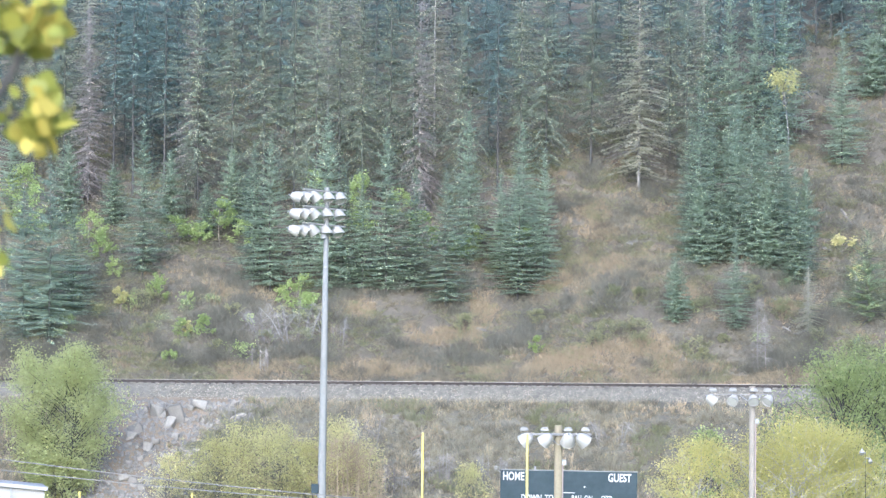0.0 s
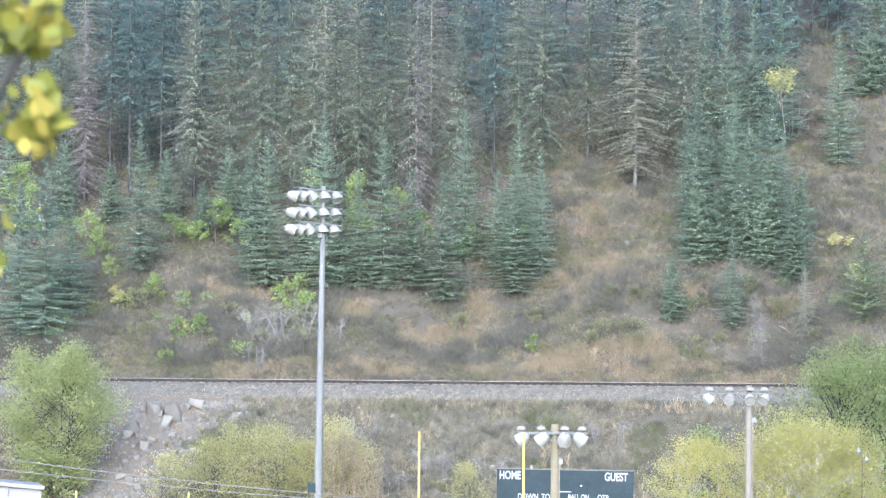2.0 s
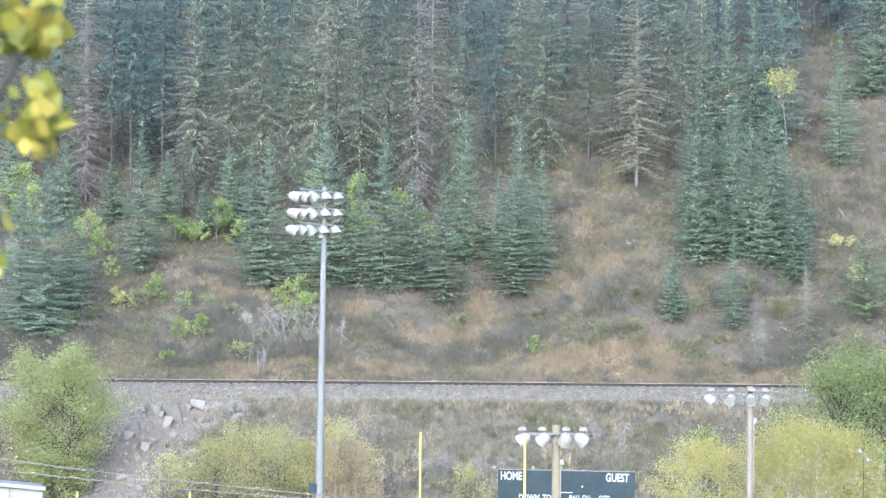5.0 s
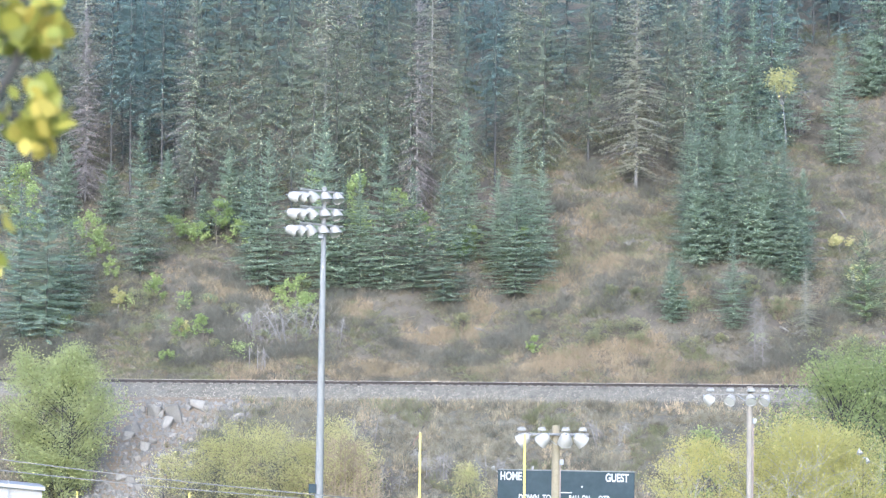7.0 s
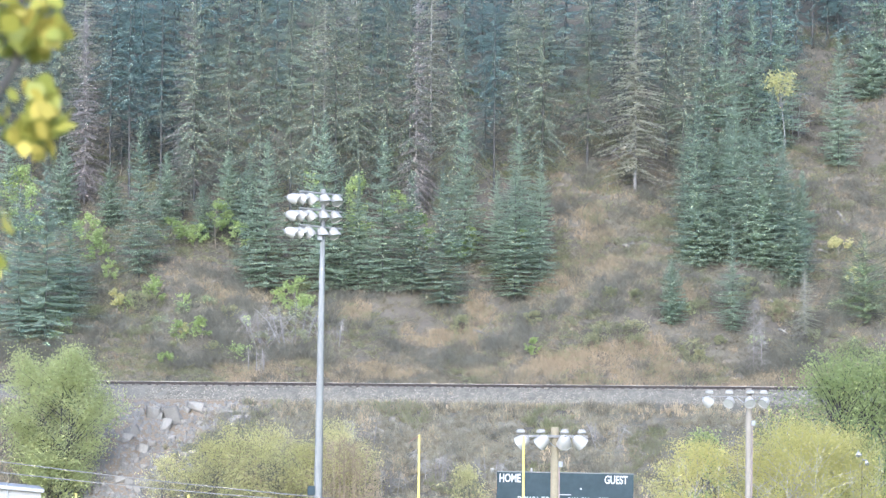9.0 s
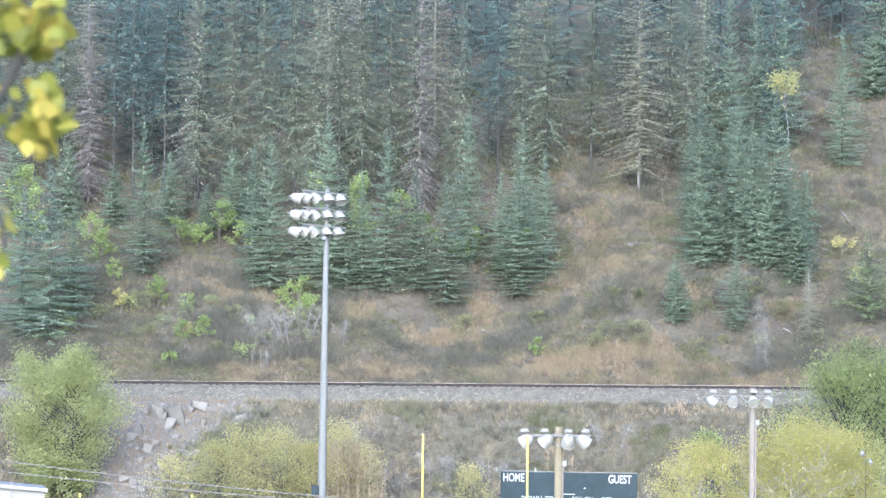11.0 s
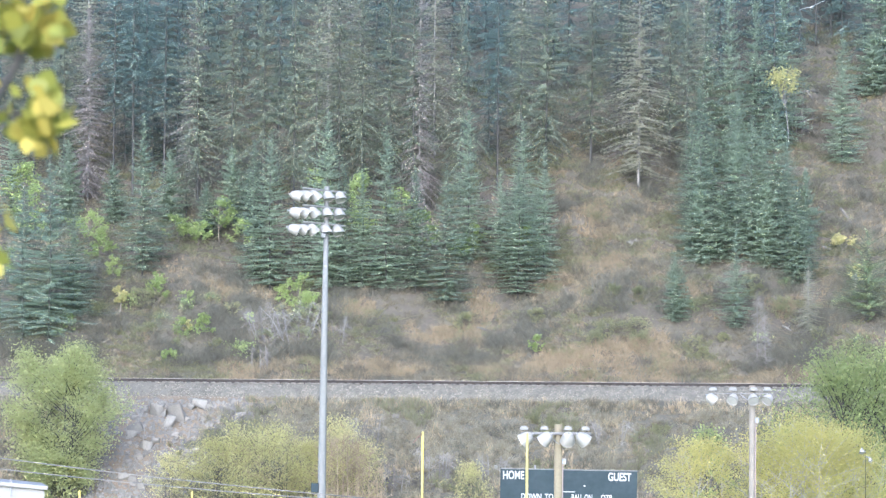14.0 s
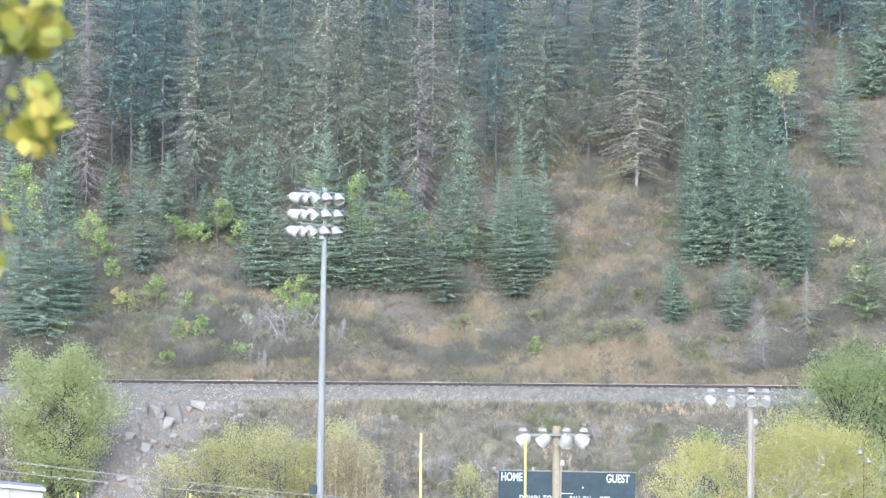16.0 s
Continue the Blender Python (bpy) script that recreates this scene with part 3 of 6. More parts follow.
spruce(-5.33, 327.00, 19.48, 2.59, "far_spruce")
spruce(-1.96, 324.55, 17.32, 2.31, "far_spruce")
spruce(1.88, 327.00, 16.04, 2.24, "far_spruce")
spruce(4.03, 327.40, 17.91, 1.93, "far_spruce")
spruce(6.30, 326.50, 17.16, 2.58, "far_spruce")
spruce(9.59, 327.95, 17.40, 2.51, "far_spruce")
spruce(13.51, 327.05, 17.17, 2.50, "far_spruce")
spruce(16.03, 328.25, 18.93, 2.77, "far_spruce")
spruce(18.74, 327.85, 19.04, 1.98, "far_spruce")
spruce(21.55, 329.05, 19.24, 2.16, "far_spruce")
spruce(24.88, 328.00, 15.09, 2.51, "far_spruce")
spruce(-35.94, 334.35, 19.51, 2.02, "far_spruce")
spruce(-33.42, 332.70, 18.16, 2.81, "far_spruce")
spruce(-30.41, 332.95, 19.53, 2.32, "far_spruce")
spruce(-27.96, 333.55, 19.83, 2.41, "far_spruce")
spruce(-25.63, 332.40, 14.94, 2.36, "far_spruce")
spruce(-23.70, 331.10, 19.81, 2.93, "far_spruce")
spruce(-21.01, 330.85, 18.86, 2.00, "far_spruce")
spruce(-17.99, 332.35, 17.77, 2.23, "far_spruce")
spruce(-14.81, 332.35, 19.73, 2.90, "far_spruce")
spruce(-11.87, 335.60, 20.24, 2.65, "far_spruce")
spruce(-8.51, 332.10, 18.13, 1.96, "far_spruce")
spruce(-6.49, 335.15, 18.81, 2.52, "far_spruce")
spruce(-4.53, 331.20, 15.39, 2.09, "far_spruce")
spruce(-1.50, 335.55, 16.23, 2.11, "far_spruce")
spruce(0.59, 332.40, 20.16, 2.76, "far_spruce")
spruce(3.19, 334.10, 17.20, 2.73, "far_spruce")
spruce(5.44, 334.70, 17.37, 2.42, "far_spruce")
spruce(8.58, 334.10, 15.13, 2.02, "far_spruce")
spruce(11.91, 333.15, 15.31, 2.46, "far_spruce")
spruce(14.12, 336.90, 17.29, 2.39, "far_spruce")
spruce(16.42, 335.00, 16.85, 2.11, "far_spruce")
spruce(19.33, 333.75, 15.27, 2.15, "far_spruce")
spruce(21.80, 333.15, 17.99, 2.59, "far_spruce")
spruce(24.66, 333.70, 17.05, 2.46, "far_spruce")
spruce(27.12, 333.65, 17.53, 2.19, "far_spruce")
spruce(-36.03, 339.10, 16.69, 2.45, "far_spruce")
spruce(-33.02, 339.15, 20.17, 2.55, "far_spruce")
spruce(-30.45, 339.45, 18.49, 2.09, "far_spruce")
spruce(-21.19, 337.25, 15.22, 2.76, "far_spruce")
spruce(-19.41, 337.00, 20.48, 2.03, "far_spruce")
spruce(-14.30, 338.15, 20.67, 2.27, "far_spruce")
spruce(-3.67, 339.40, 18.18, 2.46, "far_spruce")
spruce(17.63, 339.40, 16.58, 2.18, "far_spruce")
spruce(25.57, 338.25, 15.08, 2.31, "far_spruce")
spruce(31.85, 338.85, 20.49, 2.09, "far_spruce")
spruce(36.25, 338.20, 17.06, 2.54, "far_spruce")

def bare_tree(name, label, x, y, height, radius, stems, limbs, droop, seed, spread=0.0, wood="dead_wood"):
    """A leafless tree or shrub: thin stems with fine drooping twigs."""
    rng = np.random.default_rng(seed)
    tree = thing(name, label, "dead tree" if stems < 4 else "shrub", pose(x, y, ground(x, y)), "leafless trees and shrubs")
    for k in range(stems):
        stem = Shape()
        a = rng.uniform(0, 6.28)
        lean = spread * radius * rng.uniform(0.5, 1.2)
        tip = Vector((lean * math.cos(a), lean * math.sin(a), height * rng.uniform(0.75, 1.0)))
        foot = Vector((0.12 * stems * math.cos(a), 0.1 * math.sin(a), -0.2))
        stem.tube([foot, foot.lerp(tip, 0.5) + Vector((0, 0, 0.12 * spread * height)), tip], [0.034, 0.026, 0.008], 5)
        for _ in range(limbs):
            q = rng.uniform(0.12, 0.98)
            p = foot.lerp(tip, q) + Vector((0, 0, 0.24 * spread * height * 2 * q * (1 - q)))
            b, reach = rng.uniform(0, 6.28), radius * (1.05 - q) ** 0.6 * rng.uniform(0.4, 1.0)
            e = p + Vector((math.cos(b) * reach, math.sin(b) * reach, -droop * reach + rng.normal(0, 0.08)))
            stem.tube([p, p.lerp(e, 0.5) + Vector((0, 0, 0.06 * reach)), e], [0.014, 0.011, 0.006], 3, False)
            for _ in range(4):
                u = p.lerp(e, rng.uniform(0.3, 1))
                stem.tube([u, u + Vector((rng.normal(0, 0.2), rng.normal(0, 0.2), rng.normal(-0.12 * droop * 3, 0.1)))], [0.008, 0.004], 3, False)
        part("stem", stem, wood, tree)


bare_tree("dead_tree", "pale grey bare dead tree on the slope", 21.96, 293.75, 5.7, 1.5, 1, 110, 0.3, 40, 0)
bare_tree("dead_tree", "pale grey bare dead tree on the slope", 22.43, 293.70, 5.2, 1.2, 1, 80, 0.3, 41, 0)
bare_tree("leafless_shrub", "pale leafless arching shrub on the slope", -10.19, 295.30, 3.17, 2.18, 7, 18, 0.5, 42, 1.1)
bare_tree("leafless_shrub", "pale leafless arching shrub on the slope", -12.18, 295.50, 2.75, 1.78, 6, 16, 0.5, 43, 1.1)
bare_tree("leafless_shrub", "small bleached leafless shrub on the slope", -12.56, 292.80, 1.68, 0.79, 6, 8, 0.6, 44, 1.0)
bare_tree("dead_tree", "bare-topped dead young tree on the slope", 25.95, 299.10, 3.60, 0.72, 1, 34, 0.3, 45, 0)
bare_tree("leafless_shrub", "bleached broken branches on the slope", 27.25, 324.10, 4.77, 1.30, 3, 14, 0.1, 46, 0.8)
bare_tree("leafless_shrub", "bleached broken branches on the slope", 24.32, 323.90, 3.92, 1.30, 3, 12, 0.1, 47, 0.9)
bare_tree("dead_tree", "pale bare snag on the slope", 7.60, 314.70, 2.88, 0.25, 1, 10, 0.2, 48, 0)
bare_tree("leafless_shrub", "small bleached leafless shrub on the slope", -7.23, 295.70, 1.95, 0.95, 4, 10, 0.4, 49, 1.0)
bare_tree("leafless_shrub", "tangled leafless shrub on the railway bank", -5.21, 276.10, 2.39, 1.67, 8, 16, 0.4, 50, 1.0)
bare_tree("leafless_shrub", "tangled leafless shrub on the railway bank", -0.38, 273.20, 2.18, 1.47, 7, 14, 0.4, 51, 1.0)
bare_tree("leafless_shrub", "tangled leafless shrub on the railway bank", 3.28, 273.65, 1.80, 1.28, 6, 12, 0.4, 52, 1.0)
bare_tree("leafless_shrub", "tangled leafless shrub on the railway bank", 11.08, 276.65, 1.84, 1.30, 6, 12, 0.4, 53, 1.0)
bare_tree("leafless_shrub", "tangled leafless shrub on the railway bank", -13.12, 278.70, 1.12, 1.12, 5, 10, 0.4, 54, 1.0)
bare_tree("leafless_shrub", "tangled leafless shrub on the railway bank", -2.92, 272.05, 1.78, 1.09, 6, 12, 0.4, 55, 1.0)
bare_tree("leafless_shrub", "pale straw-coloured twiggy willow at the foot of the bank", -6.0, 266.3, 8.2, 1.9, 12, 40, -0.5, 56, 0.9, "straw")
bare_tree("leafless_shrub", "pale straw-coloured twiggy willow at the foot of the bank", -4.9, 266.2, 6.9, 1.5, 9, 30, -0.5, 57, 0.9, "straw")


def on_slope(x, y):
    return (x, y, ground(x, y) + 0.2)


def dead_log(a, b, r):
    a, b = Vector(a), Vector(b)
    r *= 1.4
    s = Shape().tube([a, a.lerp(b, 0.4) + Vector((0, 0, 0.04)), b], [r, r * 0.9, r * 0.5], 7)
    s.tube([a.lerp(b, 0.55), a.lerp(b, 0.7) + Vector((0.1, -0.15, 0.28))], [r * 0.45, r * 0.15], 5)
    tagged(part("fallen_log", s, "dead_wood", None, "", True), "bleached fallen log lying on the dry slope", "log", "fallen logs on the slope")


dead_log(on_slope(23.54, 301.20), on_slope(24.46, 300.60), 0.09)
dead_log(on_slope(29.52, 312.80), on_slope(30.17, 311.15), 0.08)
dead_log(on_slope(2.42, 299.05), on_slope(3.42, 299.05), 0.09)
dead_log(on_slope(27.67, 307.40), on_slope(28.33, 307.00), 0.08)
dead_log(on_slope(27.60, 329.50), on_slope(29.35, 329.30), 0.09)
dead_log(on_slope(28.26, 329.45), on_slope(28.76, 328.55), 0.07)
dead_log(on_slope(27.44, 324.85), on_slope(28.95, 325.65), 0.07)
dead_log(on_slope(24.80, 297.25), on_slope(25.82, 296.65), 0.06)
dead_log(on_slope(24.06, 298.05), on_slope(24.62, 297.50), 0.06)
dead_log(on_slope(-7.86, 303.05), on_slope(-7.05, 302.95), 0.08)
dead_log(on_slope(13.49, 308.55), on_slope(14.32, 308.65), 0.1)
dead_log(on_slope(-16.34, 302.05), on_slope(-15.77, 302.70), 0.08)
dead_log(on_slope(6.69, 310.15), on_slope(7.96, 311.10), 0.06)
dead_log(on_slope(20.30, 308.35), on_slope(20.85, 307.20), 0.06)
dead_log(on_slope(9.13, 316.60), on_slope(9.97, 316.35), 0.05)

# ---- leafy trees and bushes ----
def leafy(rng, height, radius, count, leaf=0.14, low=0.15, stems=1, shape=1.0, flat=0.3, lumps=26, limb=1.0, bare=0, shoots=0):
    """Stems and limbs, and leaf clumps gathered round the limb ends; returns the stems, the limbs and the leaves."""
    wood, twigs, ends = Shape(), Shape(), []
    for st in range(stems):
        a0 = rng.uniform(0, 6.28)
        foot = Vector((0.05 * radius * math.cos(a0) * stems, 0.05 * radius * math.sin(a0) * stems, -0.3))
        lean = 0.45 * radius * (stems > 1) * rng.uniform(0.4, 1.1)
        tip = Vector((lean * math.cos(a0), lean * math.sin(a0), height * rng.uniform(0.85, 0.97)))
        mid = foot.lerp(tip, 0.5) + Vector((rng.normal(0, 0.03), rng.normal(0, 0.03), 0)) * height
        r0 = 0.016 * height * limb / math.sqrt(stems)
        wood.tube([foot, mid, tip], [r0, r0 * 0.65, r0 * 0.15], 6)
        for k in range(max(4, lumps // stems)):
            q = rng.uniform(low, 0.97)
            a = rng.uniform(0, 6.28)
            body = math.sin(math.pi * min(1.0, max(0.05, (q - low * 0.6) / (1 - low * 0.6))) ** (0.75 * shape))
            reach = radius * (0.25 + 0.75 * body) * rng.uniform(0.45, 1.05)
            root = foot.lerp(mid, q * 2) if q < 0.5 else mid.lerp(tip, q * 2 - 1)
            end = Vector((math.cos(a) * reach + root.x * 0.6, math.sin(a) * reach + root.y * 0.6, min(height, q * height + 0.25 * reach)))
            start = root - Vector((0, 0, 0.3 * reach)) if root.z - 0.3 * reach > foot.z else root
            twigs.tube([start, start.lerp(end, 0.5) + Vector((0, 0, 0.06 * reach)), end], [r0 * 0.4, r0 * 0.25, r0 * 0.08], 4, False)
            ends.append((end, start))
        ends.append((tip, mid))
    for _ in range(bare):
        a, q = rng.uniform(3.6, 5.8), rng.uniform(0.3, 0.6)
        reach = radius * rng.uniform(0.95, 1.25)
        start = Vector((rng.normal(0, 0.35) * radius, -0.15 * radius, q * height))
        end = start + Vector((math.cos(a) * reach * 0.8, math.sin(a) * reach, rng.uniform(0.18, 0.32) * height))
        twigs.tube([start, start.lerp(end, 0.5) + Vector((rng.normal(0, 0.12) * radius, 0, 0.04 * height)), end], [0.024, 0.017, 0.007], 5, False)
        for _ in range(4):
            p = start.lerp(end, rng.uniform(0.4, 0.95))
            twigs.tube([p, p + Vector((rng.normal(0, 0.16) * radius, -0.12 * radius, rng.uniform(0.05, 0.13) * height))], [0.013, 0.005], 4, False)
    per = max(6, count // len(ends))
    cloud = []
    for end, start in ends:
        spot = np.array(end) + rng.normal(0, 1, (per, 3)) * np.array([0.14, 0.14, 0.11]) * (0.6 * radius + 0.1 * height)
        pull = rng.uniform(0, 0.55, (per, 1)) ** 1.5
        cloud.append(spot * (1 - pull) + np.array(start) * pull)
    for k in range(shoots):
        end = ends[int(rng.integers(len(ends)))][0]
        if end.z > 0.55 * height:
            tip = end + Vector((rng.normal(0, 0.03), rng.normal(0, 0.03), rng.uniform(0.06, 0.13))) * height
            twigs.tube([end, tip], [0.012, 0.004], 4, False)
            cloud.append(np.array(end) + np.array(tip - end) * rng.uniform(-0.4, 1, (34, 1)) + rng.normal(0, 0.07, (34, 3)))
    cloud = np.concatenate(cloud)
    cloud = cloud[cloud[:, 2] > 0.02 * height]
    kites = leaves(rng, cloud, leaf, flat)
    return wood, twigs, quads_mesh("crown", kites)


leaf_seed = [100]


def leafy_tree(name, label, category, x, y, height, radius, mat, count, bark="bark", group="", sink=0.0, **how):
    leaf_seed[0] += 1
    rng = np.random.default_rng(leaf_seed[0])
    wood, twigs, crown = leafy(rng, height, radius, count, **how)
    tree = thing(name, label, category, pose(x, y, ground(x, y) - sink), group)
    part("trunk", wood, bark, tree, smooth=True)
    tagged(part("branchwork", twigs, bark, tree, smooth=True), kind="stuff")
    crown.materials.append(MAT[mat])
    part("crown", crown, mat, tree)
    return tree


leafy_tree("aspen_sapling", "slender bright green aspen sapling on the slope", "tree", -30.79, 308.45, 5.79, 1.78, "aspen", 1260, group="aspen saplings on the slope", bark="grey_pole", leaf=0.13, low=0.3, shape=0.8, lumps=18, limb=0.8)
leafy_tree("aspen_sapling", "slender bright green aspen sapling on the slope", "tree", -29.84, 307.35, 4.95, 1.44, "aspen", 840, group="aspen saplings on the slope", bark="grey_pole", leaf=0.13, low=0.3, shape=0.8, lumps=18, limb=0.8)
leafy_tree("aspen_sapling", "slender bright green aspen sapling on the slope", "tree", -10.11, 298.15, 3.05, 1.44, "aspen", 1120, group="aspen saplings on the slope", bark="grey_pole", leaf=0.13, low=0.3, shape=0.8, lumps=18, limb=0.8)
leafy_tree("aspen_sapling", "slender bright green aspen sapling on the slope", "tree", -20.17, 299.05, 2.41, 0.96, "aspen", 630, group="aspen saplings on the slope", bark="grey_pole", leaf=0.13, low=0.3, shape=0.8, lumps=18, limb=0.8)
leafy_tree("aspen_sapling", "slender bright green aspen sapling on the slope", "tree", -16.53, 295.40, 2.43, 0.91, "aspen", 489, group="aspen saplings on the slope", bark="grey_pole", leaf=0.13, low=0.3, shape=0.8, lumps=18, limb=0.8)
leafy_tree("aspen_sapling", "slender bright green aspen sapling on the slope", "tree", -18.34, 295.85, 1.76, 0.75, "aspen", 364, group="aspen saplings on the slope", bark="grey_pole", leaf=0.13, low=0.3, shape=0.8, lumps=18, limb=0.8)
leafy_tree("aspen_sapling", "slender bright green aspen sapling on the slope", "tree", -25.80, 305.85, 3.19, 1.76, "aspen", 979, group="aspen saplings on the slope", bark="grey_pole", leaf=0.13, low=0.3, shape=0.8, lumps=18, limb=0.8)
leafy_tree("aspen_sapling", "slender bright green aspen sapling on the slope", "tree", -24.63, 304.15, 2.02, 1.30, "aspen", 560, group="aspen saplings on the slope", bark="grey_pole", leaf=0.13, low=0.3, shape=0.8, lumps=18, limb=0.8)
leafy_tree("aspen_sapling", "slender bright green aspen sapling on the slope", "tree", -16.20, 306.55, 3.88, 1.23, "aspen", 840, group="aspen saplings on the slope", bark="grey_pole", leaf=0.13, low=0.3, shape=0.8, lumps=18, limb=0.8)
leafy_tree("aspen_sapling", "slender bright green aspen sapling on the slope", "tree", -14.54, 306.20, 2.46, 1.31, "aspen", 700, group="aspen saplings on the slope", bark="grey_pole", leaf=0.13, low=0.3, shape=0.8, lumps=18, limb=0.8)
leafy_tree("aspen_sapling", "slender bright green aspen sapling on the slope", "tree", -19.27, 306.30, 2.45, 1.31, "aspen", 700, group="aspen saplings on the slope", bark="grey_pole", leaf=0.13, low=0.3, shape=0.8, lumps=18, limb=0.8)
leafy_tree("aspen_sapling", "slender bright green aspen sapling on the slope", "tree", -17.80, 305.80, 2.04, 1.23, "aspen", 560, group="aspen saplings on the slope", bark="grey_pole", leaf=0.13, low=0.3, shape=0.8, lumps=18, limb=0.8)
leafy_tree("aspen_sapling", "slender bright green aspen sapling on the slope", "tree", -5.98, 309.20, 4.55, 1.66, "aspen", 1120, group="aspen saplings on the slope", bark="grey_pole", leaf=0.13, low=0.3, shape=0.8, lumps=18, limb=0.8)
leafy_tree("aspen_sapling", "slender bright green aspen sapling on the slope", "tree", -1.59, 305.40, 4.09, 1.43, "aspen", 840, group="aspen saplings on the slope", bark="grey_pole", leaf=0.13, low=0.3, shape=0.8, lumps=18, limb=0.8)
leafy_tree("aspen_sapling", "slender bright green aspen sapling on the slope", "tree", 2.10, 306.65, 2.65, 1.11, "aspen", 560, group="aspen saplings on the slope", bark="grey_pole", leaf=0.13, low=0.3, shape=0.8, lumps=18, limb=0.8)
leafy_tree("aspen_sapling", "slender bright green aspen sapling on the slope", "tree", -6.17, 308.50, 2.47, 1.45, "aspen", 700, group="aspen saplings on the slope", bark="grey_pole", leaf=0.13, low=0.3, shape=0.8, lumps=18, limb=0.8)
leafy_tree("aspen_sapling", "slender bright green aspen sapling on the slope", "tree", 6.56, 295.45, 1.57, 0.59, "aspen", 308, group="aspen saplings on the slope", bark="grey_pole", leaf=0.13, low=0.3, shape=0.8, lumps=18, limb=0.8)
leafy_tree("aspen_sapling", "slender bright green aspen sapling on the slope", "tree", -18.99, 293.85, 0.95, 0.87, "aspen", 280, group="aspen saplings on the slope", bark="grey_pole", leaf=0.13, low=0.3, shape=0.8, lumps=18, limb=0.8)
leafy_tree("aspen_sapling", "slender bright green aspen sapling on the slope", "tree", -11.38, 299.80, 1.59, 0.76, "aspen", 280, group="aspen saplings on the slope", bark="grey_pole", leaf=0.13, low=0.3, shape=0.8, lumps=18, limb=0.8)
leafy_tree("aspen_sapling", "slender bright green aspen sapling on the slope", "tree", -23.53, 300.70, 2.00, 0.77, "aspen", 364, group="aspen saplings on the slope", bark="grey_pole", leaf=0.13, low=0.3, shape=0.8, lumps=18, limb=0.8)
leafy_tree("aspen_sapling", "slender bright green aspen sapling on the slope", "tree", -3.08, 309.50, 3.73, 1.33, "aspen", 700, group="aspen saplings on the slope", bark="grey_pole", leaf=0.13, low=0.3, shape=0.8, lumps=18, limb=0.8)
leafy_tree("aspen_sapling", "slender bright green aspen sapling on the slope", "tree", 1.49, 305.95, 2.03, 1.23, "aspen", 560, group="aspen saplings on the slope", bark="grey_pole", leaf=0.13, low=0.3, shape=0.8, lumps=18, limb=0.8)
leafy_tree("aspen_sapling", "slender bright green aspen sapling on the slope", "tree", -31.36, 302.45, 3.61, 1.30, "aspen", 560, group="aspen saplings on the slope", bark="grey_pole", leaf=0.13, low=0.3, shape=0.8, lumps=18, limb=0.8)
leafy_tree("aspen_sapling", "slender bright green aspen sapling on the slope", "tree", 6.03, 307.40, 2.43, 0.91, "aspen", 350, group="aspen saplings on the slope", bark="grey_pole", leaf=0.13, low=0.3, shape=0.8, lumps=18, limb=0.8)
leafy_tree("aspen_sapling", "slender bright green aspen sapling on the slope", "tree", -9.31, 309.45, 4.96, 1.33, "aspen", 420, group="aspen saplings on the slope", bark="grey_pole", leaf=0.13, low=0.3, shape=0.8, lumps=18, limb=0.8)
leafy_tree("aspen_sapling", "yellow-green leafed aspen on the slope", "tree", -22.90, 298.10, 2.04, 0.64, "willow_leaf", 420, group="aspen saplings on the slope", bark="pale_bark", leaf=0.14, low=0.45, lumps=16, limb=1.0)
leafy_tree("aspen_sapling", "yellow-green leafed aspen on the slope", "tree", 29.05, 306.75, 1.37, 1.07, "willow_leaf", 420, group="aspen saplings on the slope", bark="pale_bark", leaf=0.14, low=0.45, lumps=16, limb=1.0)
leafy_tree("aspen_sapling", "yellow-green leafed aspen on the slope", "tree", -17.97, 296.25, 1.15, 0.48, "willow_leaf", 200, group="aspen saplings on the slope", bark="pale_bark", leaf=0.14, low=0.45, lumps=16, limb=1.0)
leafy_tree("aspen_sapling", "yellow-green leafed aspen on the slope", "tree", 29.60, 301.65, 2.01, 0.65, "willow_leaf", 160, group="aspen saplings on the slope", bark="pale_bark", leaf=0.14, low=0.45, lumps=16, limb=1.0)
spruce(30.02, 297.70, 6.3, 2.2, "larch", name="larch", group="larches")
leafy_tree("bush", "low olive green bush on the dry slope", "bush", 13.81, 296.50, 1.57, 1.51, "low_green", 900, group="bushes on the slope", leaf=0.07, low=0.05, stems=5, lumps=20, flat=0.2)
leafy_tree("bush", "low olive green bush on the dry slope", "bush", 12.13, 299.75, 1.00, 0.80, "low_green", 900, group="bushes on the slope", leaf=0.07, low=0.05, stems=5, lumps=20, flat=0.2)
leafy_tree("bush", "low olive green bush on the dry slope", "bush", 13.93, 299.50, 1.07, 0.56, "low_green", 900, group="bushes on the slope", leaf=0.07, low=0.05, stems=5, lumps=20, flat=0.2)
leafy_tree("bush", "low olive green bush on the dry slope", "bush", 1.49, 298.80, 1.38, 0.88, "low_green", 900, group="bushes on the slope", leaf=0.07, low=0.05, stems=5, lumps=20, flat=0.2)
leafy_tree("bush", "low olive green bush on the dry slope", "bush", 6.72, 299.90, 1.19, 0.72, "low_green", 900, group="bushes on the slope", leaf=0.07, low=0.05, stems=5, lumps=20, flat=0.2)
leafy_tree("bush", "low olive green bush on the dry slope", "bush", 18.29, 294.90, 0.96, 0.55, "low_green", 900, group="bushes on the slope", leaf=0.07, low=0.05, stems=5, lumps=20, flat=0.2)
